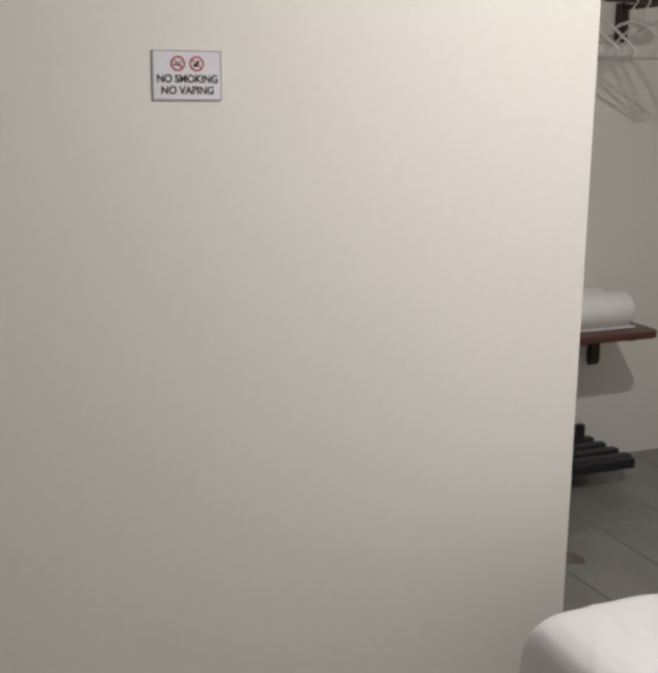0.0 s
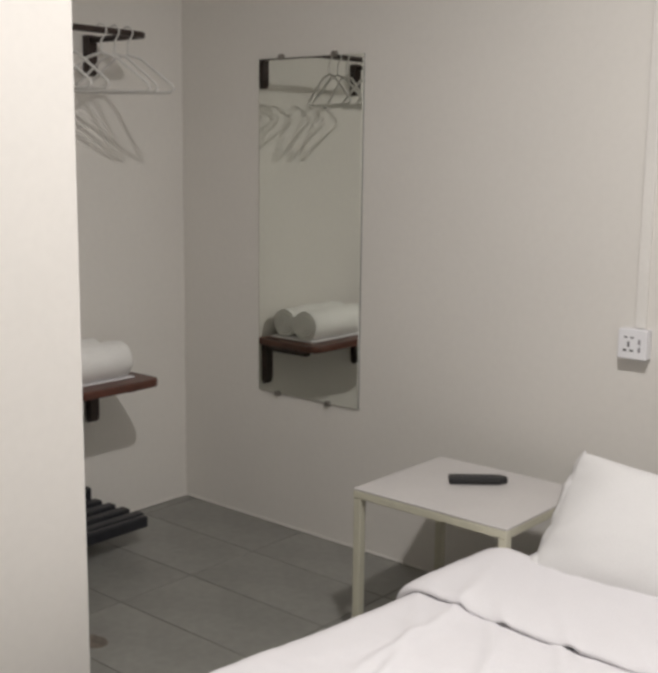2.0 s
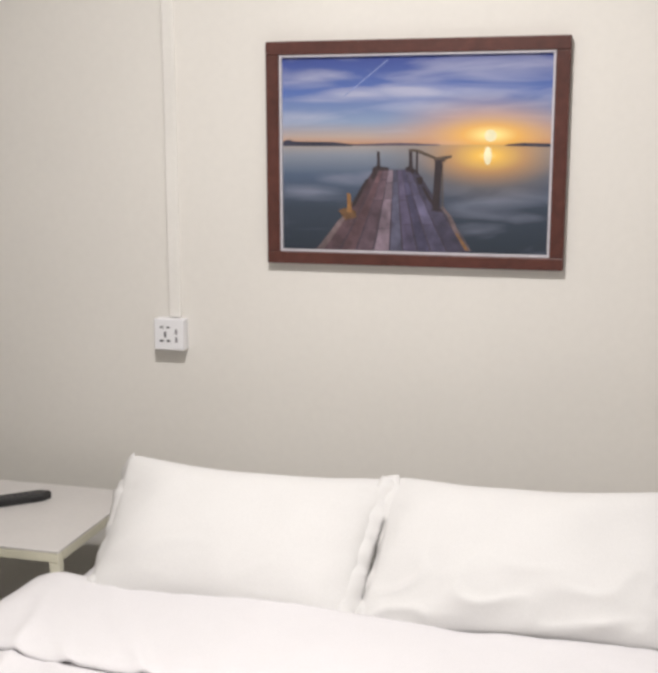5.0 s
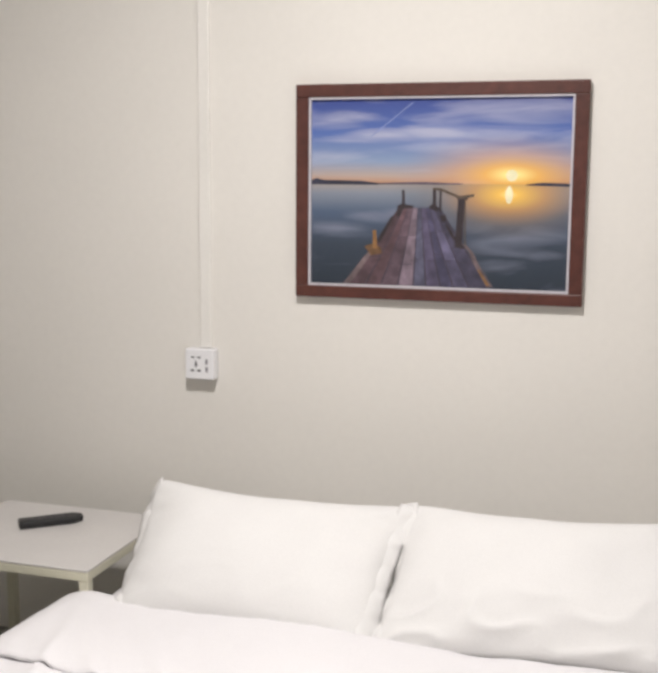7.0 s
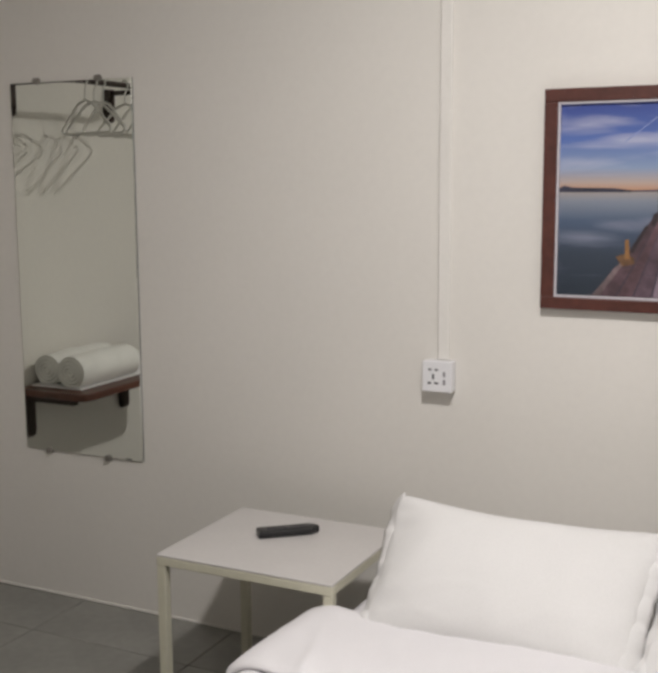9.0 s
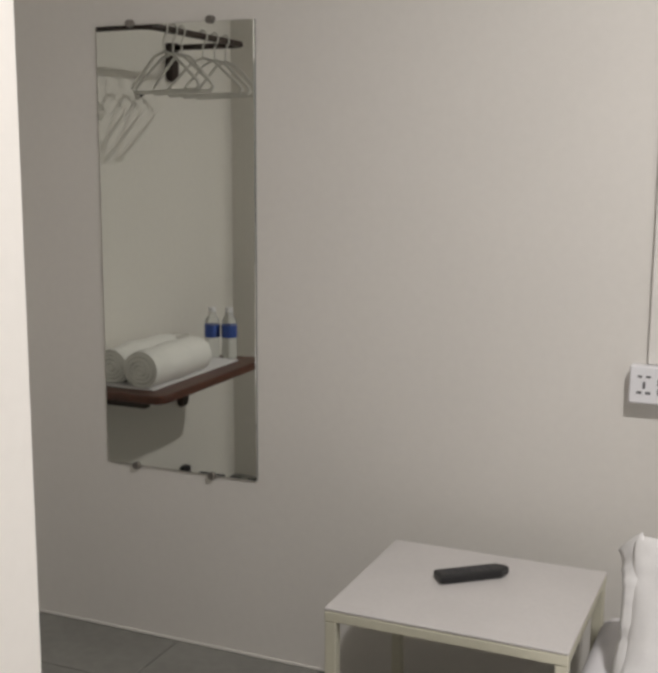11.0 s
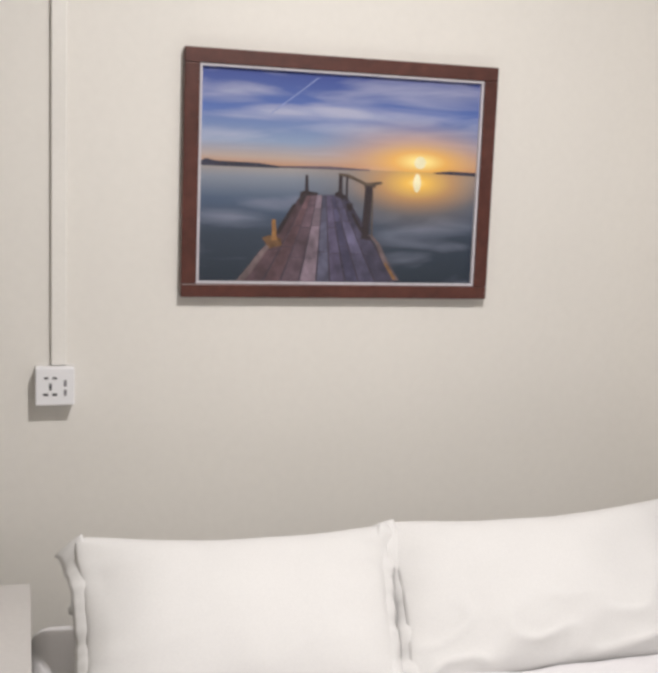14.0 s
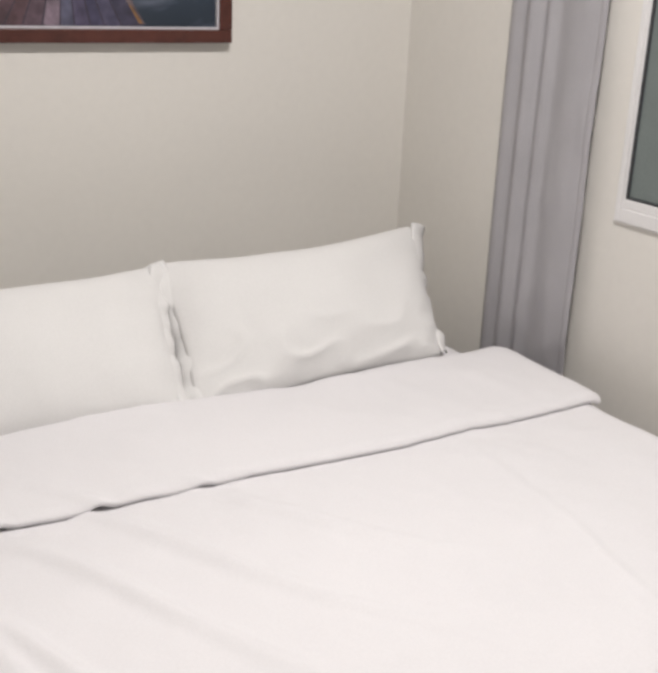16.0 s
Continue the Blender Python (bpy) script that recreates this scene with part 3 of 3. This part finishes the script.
rng = random.Random(4)
for c0, c1, tone in zip(cuts, cuts[1:], tones):
    stops = [0.0, 0.10 + 0.08 * rng.random(), 0.26 + 0.12 * rng.random(), 0.55 + 0.2 * rng.random(), 1.0]
    for f0, f1 in zip(stops, stops[1:]):
        k = 0.8 + 0.45 * rng.random()
        mt = inked("printed plank", tuple(k * t for t in tone), 0.35, 40)
        g = 0.006
        patch("printed_plank", [across(c0 + g, f0 + 0.006), across(c1 - g, f0 + 0.006), across(c1 - g, f1), across(c0 + g, f1)], mt, lift=0.0009)
patch("printed_pier_bed", [tl, tr, br, bl], inked("printed pier shade", (0.050, 0.040, 0.058)), lift=0.0004)


def log(name, line, w0, w1, mat, lift):
    """A printed bar along a line of (u, v) points, from width w0 to w1."""
    left, right = [], []
    for i, (u, v) in enumerate(line):
        w = w0 + (w1 - w0) * i / (len(line) - 1)
        left.append((u - w / 2, v))
        right.append((u + w / 2, v))
    return patch(name, left + right[::-1], mat, lift=lift)


EDGE = inked("printed pier edge", (0.15, 0.11, 0.115), 0.35, 40)
log("printed_log", [(0.262, 0.795), (0.225, 0.85), (0.190, 0.92), (0.145, 1.0)], 0.018, 0.030, EDGE, 0.0012)
log("printed_log", [(0.330, 0.625), (0.300, 0.70), (0.272, 0.77)], 0.012, 0.020, POST, 0.0011)
log("printed_log", [(0.612, 0.765), (0.640, 0.81), (0.660, 0.87), (0.690, 0.94), (0.712, 0.988)], 0.012, 0.026, EDGE, 0.0012)
log("printed_log", [(0.668, 0.90), (0.690, 0.945), (0.708, 0.985)], 0.006, 0.012, GOLD, 0.0015)
log("printed_log", [(0.540, 0.66), (0.565, 0.72), (0.605, 0.79)], 0.010, 0.022, POST, 0.0011)
log("printed_post", [(0.258, 0.70), (0.262, 0.80)], 0.013, 0.018, GOLD, 0.0014)
patch("printed_stump", [(0.218, 0.79), (0.245, 0.775), (0.285, 0.79), (0.290, 0.825), (0.245, 0.84)], inked("printed stump", (0.13, 0.07, 0.035), 0.4, 60), lift=0.0013)
log("printed_post", [(0.371, 0.482), (0.373, 0.575)], 0.009, 0.013, POST, 0.0014)
patch("printed_stump", [(0.350, 0.565), (0.366, 0.556), (0.414, 0.566), (0.410, 0.578), (0.372, 0.582), (0.360, 0.625), (0.344, 0.625)], POST, lift=0.0013)
log("printed_post", [(0.493, 0.474), (0.494, 0.57)], 0.012, 0.015, POST, 0.0014)
log("printed_post", [(0.517, 0.480), (0.517, 0.60)], 0.007, 0.009, POST, 0.0014)
patch("printed_stump", [(0.474, 0.565), (0.495, 0.550), (0.512, 0.580), (0.505, 0.596), (0.475, 0.580)], POST, lift=0.0016)
patch("printed_stump", [(0.515, 0.612), (0.540, 0.612), (0.540, 0.650), (0.522, 0.650)], POST, lift=0.0016)
RAIL = inked("printed rail", (0.10, 0.072, 0.055))
patch("printed_rail", [(0.485, 0.468), (0.520, 0.470), (0.585, 0.508), (0.585, 0.522), (0.518, 0.484), (0.487, 0.480)], RAIL, lift=0.0018)
patch("printed_rail", [(0.578, 0.512), (0.645, 0.500), (0.646, 0.512), (0.622, 0.520), (0.622, 0.532), (0.582, 0.532)], RAIL, lift=0.0019)
log("printed_post", [(0.598, 0.525), (0.594, 0.66), (0.590, 0.785)], 0.026, 0.028, POST, 0.0020)
log("printed_post", [(0.612, 0.54), (0.615, 0.77)], 0.004, 0.004, RAIL, 0.0020)

SUNINK = inked("printed sun", (1.0, 0.93, 0.62), 0.02)


def disc(u, v, ru, rv):
    return [(u + ru * math.cos(i * math.pi / 10), v + rv * math.sin(i * math.pi / 10)) for i in range(20)]


patch("printed_sun", disc(SUN_U, 0.402, 0.021, 0.030), SUNINK)
patch("printed_sun_glint", disc(SUN_U - 0.008, 0.502, 0.014, 0.046), SUNINK)

# ---- mirror on the alcove end of the wall ----
mirror = root("wall_mirror", (-1.279, 0, 1.144), "tall frameless wall mirror held by round clips", "mirror")
part("glass", box(-0.245, 0.245, -0.008, -0.003, -0.6185, 0.6185, bevel=0.0008, segments=1), MIRROR, mirror, "silvered glass")
part("backing", box(-0.2458, 0.2458, -0.0028, -0.0005, -0.619, 0.619), GREYRUBBER, mirror, "grey backing edge")
for x, z in ((-0.134, 0.622), (0.116, 0.622), (-0.146, -0.6205), (0.104, -0.6205)):
    bm = add_rod(bmesh.new(), (x, -0.0005, z), (x, -0.016, z), 0.012, 0.010, 20)
    part("clip", bm, STEEL, mirror, "small dulled metal clip")

# ---- hanging rail, shelf and rack on the alcove wall ----
RX = -1.632


def bracket(parent, y, z0, z1, reach, mat):
    """A wooden wall bracket: an upright against the wall with a rounded foot, and an arm."""
    bm = slab([(0.0, z0 + 0.02), (0.006, z0 + 0.006), (0.018, z0), (0.030, z0 + 0.008), (0.034, z0 + 0.03), (0.034, z1), (0.0, z1)], 0, 0.042, bevel=0.004)
    bmesh.ops.transform(bm, matrix=Matrix(((1, 0, 0, WEST + 0.001), (0, 0, 1, y - 0.021), (0, 1, 0, 0), (0, 0, 0, 1))), verts=bm.verts[:])
    up = part("upright", bm, mat, parent)
    if reach:
        part("arm", box(WEST + 0.034, WEST + reach, y - 0.017, y + 0.017, z1 - 0.028, z1, bevel=0.005), mat, up)
    return up


rail = root("clothes_rail", (0, 0, 0), "dark wooden clothes rail on wall brackets", "clothes rail")
for y in (-0.455, -1.075):
    bracket(rail, y, 1.69, 1.833, 0, DARKWOOD)
ZR = 1.817
pts = [(WEST + 0.034, -0.455, ZR)]
pts += [(RX - 0.05 + 0.05 * math.sin(a), -0.495 + 0.05 * math.cos(a), ZR) for a in [i * math.pi / 16 for i in range(9)]]
pts += [(RX, -0.55 - 0.05 * i, ZR) for i in range(9)]
pts += [(RX - 0.05 + 0.05 * math.cos(a), -1.03 - 0.05 * math.sin(a), ZR) for a in [i * math.pi / 16 for i in range(9)]]
pts += [(WEST + 0.034, -1.08, ZR)]
part("bar", tube(pts, 0.030, 0.021, 0.6, 14), DARKWOOD, rail, smooth=True)


def hanger(y, turn):
    top = root("coat_hanger", pose(RX, y, ZR, 0, 0, turn), "pale plastic coat hanger on the wooden rail", "coat hanger", "hangers on the rail")
    arc = [(0.020 * math.cos(a), 0, 0.020 * math.sin(a)) for a in [radians(200 - 12 * i) for i in range(21)]]
    arc += [(0.0, 0, -0.032), (0.0, 0, -0.075)]

    def wire(name, points, r, label=""):
        cu = bpy.data.curves.new(name, "CURVE")
        cu.dimensions, cu.bevel_depth, cu.bevel_resolution = "3D", r, 2
        sp = cu.splines.new("POLY")
        sp.points.add(len(points) - 1)
        for q, c in zip(sp.points, points):
            q.co = (*c, 1)
        ob = new(name, cu)
        dg = bpy.context.evaluated_depsgraph_get()
        me = bpy.data.meshes.new_from_object(ob.evaluated_get(dg))
        bpy.data.objects.remove(ob)
        me.materials.clear()
        me.materials.append(HANGER)
        o = new(name, me)
        o.parent = top
        if label:
            tagged(o, label)
    wire("hook", arc, 0.003)
    wire("shoulder_frame", [(0, 0, -0.072), (0.05, 0, -0.085), (0.165, 0, -0.170), (0.175, 0, -0.184), (0.16, 0, -0.196), (-0.16, 0, -0.196), (-0.175, 0, -0.184), (-0.165, 0, -0.170), (-0.05, 0, -0.085), (0, 0, -0.072)], 0.0052)


for y, turn in ((-0.53, 20), (-0.585, 13), (-0.64, 24), (-0.78, 12), (-0.86, 17), (-0.94, 21)):
    hanger(y, turn)

hook = root("wall_hook", (WEST, -0.854, 1.633), "small dark screw hook in the alcove wall", "hook")
part("knob", add_rod(bmesh.new(), (0.018, 0, 0), (0.026, 0, 0), 0.010, 0.008, 16), BLACKPLASTIC, hook)
part("shank", add_rod(bmesh.new(), (0.0005, 0, 0), (0.018, 0, 0), 0.004, sides=12), STEEL, hook)

shelf = root("wall_shelf", (0, 0, 0), "red-brown wooden wall shelf with rounded corners", "shelf")
ST = 0.622
outline = [(WEST + 0.002, -0.44), (-1.70, -0.425)]
outline += [(-1.645 + 0.045 * math.sin(a), -0.47 + 0.045 * math.cos(a)) for a in [i * math.pi / 12 for i in range(7)]]
outline += [(-1.60, -0.80)]
outline += [(-1.645 + 0.045 * math.cos(a), -1.155 - 0.045 * math.sin(a)) for a in [i * math.pi / 12 for i in range(7)]]
outline += [(-1.70, -1.20), (WEST + 0.002, -1.19)]
part("board", slab(outline, ST - 0.030, ST, bevel=0.007), MAHOGANY, shelf)
for y in (-0.485, -1.11):
    bracket(shelf, y, 0.412, ST - 0.031, 0.26, DARKWOOD)

mat_ = root("towel_mat", (-1.79, -0.80, ST), "thin white cloth laid under the towels", "cloth")
part("cloth", box(-0.135, 0.115, -0.30, 0.31, 0.0006, 0.006, bevel=0.002), LINEN, mat_)


def towel(x, y0, y1, r, seed):
    """A rolled towel along the shelf: a soft round body whose ends show the spiral of the roll."""
    top = root("rolled_towel", (x, y0, ST + 0.006), "white terry towel rolled up on the shelf", "towel", "rolled towels")
    n, length = 48, y1 - y0
    th = r / 4.2
    bm = bmesh.new()

    def ring(f, k):
        """k: how far out from the axis, 0 to 1, at the share f of the length."""
        out = []
        for i in range(n):
            a = 2 * math.pi * i / n
            q = r * k * (1 + 0.05 * noise.noise(Vector((math.cos(a) * 1.3, f * 5 + seed, math.sin(a) * 1.3))) + 0.03 * ((a / 2 / math.pi + seed) % 1))
            end = 0.0
            if f in (0.0, 1.0):
                end = 0.007 * math.sin(2 * math.pi * (q / th) - a + seed) * min(1, k * 3) - 0.008 * k ** 4
                end *= -1 if f == 0.0 else 1
                end *= math.copysign(1, length)
            z = r * 0.95 + q * math.sin(a)
            out.append(bm.verts.new((q * math.cos(a) * 1.06, length * f + end, max(z, 0.001))))
        return out

    rings = [ring(0.0, k / 16) for k in range(1, 17)]
    rings += [ring(0.02 + 0.96 * j / 16, 1.02 + 0.03 * math.sin(j * 0.9 + seed) + 0.10 * math.sin(math.pi * j / 16)) for j in range(17)]
    rings += [ring(1.0, 1 - k / 16) for k in range(0, 16)]
    for a_, b2 in zip(rings, rings[1:]):
        for i in range(n):
            bm.faces.new((a_[i], a_[(i + 1) % n], b2[(i + 1) % n], b2[i]))
    bm.faces.new(rings[0])
    bm.faces.new(rings[-1])
    part("roll", bm, TERRY, top, smooth=True)
    return top


towel(-1.735, -0.50, -0.88, 0.062, 0.4)
towel(-1.868, -0.52, -0.90, 0.060, 2.0)


def bottle(x, y):
    top = root("water_bottle", (x, y, ST), "clear plastic water bottle with a blue label", "bottle", "bottles on the shelf")
    body = part("body", lathe([(0.024, 0.0), (0.029, 0.004), (0.030, 0.03), (0.0285, 0.06), (0.030, 0.085), (0.030, 0.135), (0.026, 0.155), (0.014, 0.175), (0.0125, 0.19)], 24), CLEAR, top, smooth=True)
    part("label_band", lathe([(0.0306, 0.085), (0.0310, 0.087), (0.0310, 0.132), (0.0306, 0.134)], 24), BLUELABEL, body, "blue paper label")
    part("cap", lathe([(0.0145, 0.184), (0.015, 0.186), (0.015, 0.202), (0.013, 0.204)], 20), WHITEPLASTIC, top, "white screw cap")


bottle(-1.80, -1.115)
bottle(-1.735, -1.135)
cup = root("cup", (-1.885, -1.02, ST), "small pale open cup beside the bottles", "cup")
part("wall", lathe([(0.028, 0.0), (0.036, 0.1), (0.034, 0.1), (0.026, 0.006)], 24), TRUNKING, cup, smooth=True)

rack = root("shoe_rack", (0, 0, 0), "low black slatted shoe rack fixed to the wall", "shoe rack")
for i, x in enumerate((-1.89, -1.815, -1.74, -1.665)):
    part("slat", box(x - 0.022, x + 0.022, -1.20, -0.50 + 0.005 * i, 0.098, 0.120, bevel=0.006), BLACKWOOD, rack)
part("front_rail", box(-1.632, -1.604, -1.20, -0.50, 0.078, 0.120, bevel=0.006), BLACKWOOD, rack)
for y in (-0.53, -1.12):
    part("bearer", box(WEST + 0.035, -1.634, y - 0.017, y + 0.017, 0.072, 0.097, bevel=0.004), BLACKWOOD, rack)
    bm = box(WEST + 0.001, WEST + 0.034, y - 0.021, y + 0.021, 0.062, 0.162, bevel=0.008)
    part("upright", bm, BLACKWOOD, rack)

# ---- sign on the partition ----
SY0, SY1, SZ0, SZ1 = -2.606, -2.465, 1.476, 1.573
sign = root("no_smoking_sign", pose(BATH_X, (SY0 + SY1) / 2, (SZ0 + SZ1) / 2, 90, 0, 90), "small white no smoking and no vaping sign", "sign")
hw, hh = (SY1 - SY0) / 2, (SZ1 - SZ0) / 2
part("plate", box(-hw, hw, -hh, hh, 0.0005, 0.0035, bevel=0.0008, segments=1), STICKER, sign)
bm = box(-hw + 0.001, hw - 0.001, hh - 0.0028, hh - 0.001, 0.0035, 0.0041)
add_box(bm, -hw + 0.001, hw - 0.001, -hh + 0.001, -hh + 0.0028, 0.0035, 0.0041)
add_box(bm, -hw + 0.001, -hw + 0.0028, -hh + 0.0028, hh - 0.0028, 0.0035, 0.0041)
add_box(bm, hw - 0.0028, hw - 0.001, -hh + 0.0028, hh - 0.0028, 0.0035, 0.0041)
part("edge_line", bm, material("grey ink", (0.32, 0.31, 0.34), 0.5), sign, "thin grey border line")
for k, x in enumerate((-0.019, 0.019)):
    bm = bmesh.new()
    n = 32
    rings = [[bm.verts.new((x + r * math.cos(2 * math.pi * i / n), 0.022 + r * math.sin(2 * math.pi * i / n), z)) for i in range(n)] for r, z in ((0.0115, 0.0036), (0.0145, 0.0036), (0.0145, 0.0044), (0.0115, 0.0044))]
    for j in range(4):
        for i in range(n):
            bm.faces.new((rings[j][i], rings[j][(i + 1) % n], rings[(j + 1) % 4][(i + 1) % n], rings[(j + 1) % 4][i]))
    add_box(bm, x - 0.012, x + 0.012, 0.0210, 0.0230, 0.0046, 0.0050, turn=Matrix.Rotation(radians(-45), 4, "Z"))
    ring = part("ring", bm, REDINK, sign, "red prohibition ring")
    if k:
        bm = box(x - 0.007, x + 0.002, 0.016, 0.022, 0.0036, 0.0042)
        add_box(bm, x + 0.000, x + 0.005, 0.021, 0.028, 0.0036, 0.0042)
    else:
        bm = box(x - 0.009, x + 0.007, 0.0185, 0.0215, 0.0036, 0.0042)
        add_box(bm, x + 0.004, x + 0.006, 0.023, 0.028, 0.0036, 0.0042)
    part("symbol", bm, INK, ring, "black symbol")


def lettering(words, y, size, width):
    cu = bpy.data.curves.new("lettering", "FONT")
    cu.body, cu.size, cu.align_x, cu.extrude, cu.offset = words, size, "CENTER", 0.0003, 0.0006
    ob = new("lettering", cu)
    dg = bpy.context.evaluated_depsgraph_get()
    me = bpy.data.meshes.new_from_object(ob.evaluated_get(dg))
    bpy.data.objects.remove(ob)
    me.materials.clear()
    me.materials.append(INK)
    xs = [v.co.x for v in me.vertices]
    k = width / (max(xs) - min(xs))
    me.transform(Matrix.Translation((0, y, 0.0039)) @ Matrix.Diagonal((k, 1, 1, 1)))
    o = new("lettering", me)
    o.parent = sign
    tagged(o, "bold black capital letters")


lettering("NO SMOKING", -0.014, 0.021, 0.122)
lettering("NO VAPING", -0.036, 0.021, 0.106)

# ---- curtain ----
curtain = root("curtain", (1.585, -0.66, 0), "grey cloth curtain drawn aside in soft folds", "curtain")


def curtain_at(u, v):
    y = 0.196 - (0.322 + 0.008 * v) * u
    z = 0.06 + 2.30 * v
    fold = 0.0
    for c, wd, h in ((0.10, 0.10, 0.030), (0.30, 0.085, 0.034), (0.47, 0.06, 0.020), (0.72, 0.22, 0.022)):
        fold += h * math.exp(-((u - c - 0.01 * math.sin(z * 1.7)) / wd) ** 2)
    n = 0.006 * noise.noise(Vector((u * 3, z * 2.2, 1.5))) + 0.005 * max(0, noise.noise(Vector((u * 5 + z * 5, z * 5 - u * 4, 7)))) * (u > 0.5)
    n += 0.004 * (u > 0.955)
    for cz, cu_, ang, ln in ((0.80, 0.72, 0.5, 0.10), (0.55, 0.66, 0.8, 0.14), (1.02, 0.80, 0.3, 0.08), (0.42, 0.80, 0.6, 0.12)):
        du, dz = (u - cu_) * 0.33, z - cz
        across, along = dz * math.cos(ang) - du * math.sin(ang), du * math.cos(ang) + dz * math.sin(ang)
        n += 0.006 * math.exp(-(across / 0.012) ** 2 - (along / ln) ** 2)
    return (0.018 - fold - n, y + 0.012 * math.sin(z * 1.1) * u, z)


bm = sheet(90, 70, curtain_at)
bm.normal_update()
bmesh.ops.solidify(bm, geom=bm.faces[:], thickness=0.004)
part("cloth", bm, CURTAIN, curtain, smooth=True)
curtain_rod = root("curtain_rod", (1.585, -1.45, 2.37), "plain metal curtain rod above the window", "curtain rod")
bm = add_rod(bmesh.new(), (0, -0.95, 0), (0, 0.98, 0), 0.011, sides=16)
part("pole", bm, STEEL, curtain_rod)
for y in (-0.9, 0.9):
    part("holder", box(-0.008, 0.046, y - 0.012, y + 0.012, -0.012, 0.012, bevel=0.003), STEEL, curtain_rod)

# ---- floor marks and tiles ----
# a thin brownish patch of uneven outline, just above the tiles
stain = root("floor_blotch", (-1.14, -1.105, 0.0), "brownish blotch on the floor tiles", "stain")
ring = [(0.055 * (1 + 0.25 * noise.noise(Vector((math.cos(a) * 1.5, math.sin(a) * 1.5, 3)))) * math.cos(a), 0.038 * (1 + 0.3 * noise.noise(Vector((math.cos(a) * 2, math.sin(a) * 2, 6)))) * math.sin(a)) for a in [i * math.pi / 16 for i in range(32)]]
part("mark", slab(ring, 0.0003, 0.0012), BLOTCH, stain)

PX, PY = 0.60, 0.30
tile_meshes = {}
for i in range(-3, 6):
    for j in range(-16, 4):
        x0, y0 = -1.3 + PX * i, -0.871 + PY * j
        x1, y1 = min(x0 + PX, EAST), min(y0 + PY, 0.0)
        x0, y0 = max(x0, WEST), max(y0, SOUTH)
        if x1 - x0 < 0.01 or y1 - y0 < 0.01:
            continue
        if x1 < BATH_X - T and y1 < BATH_Y - T:
            continue
        hx_, hy_ = (x1 - x0) / 2, (y1 - y0) / 2
        size = (round(hx_, 4), round(hy_, 4))
        if size not in tile_meshes:
            tile_meshes[size] = finish("tile", box(0.0014 - hx_, hx_ - 0.0014, 0.0014 - hy_, hy_ - 0.0014, -0.0048, 0.0, bevel=0.0012, segments=1), TILE)
        tile = new("tile", tile_meshes[size])
        tile.parent = floor
        tile.matrix_basis = Matrix.Translation(((x0 + x1) / 2, (y0 + y1) / 2, 0))
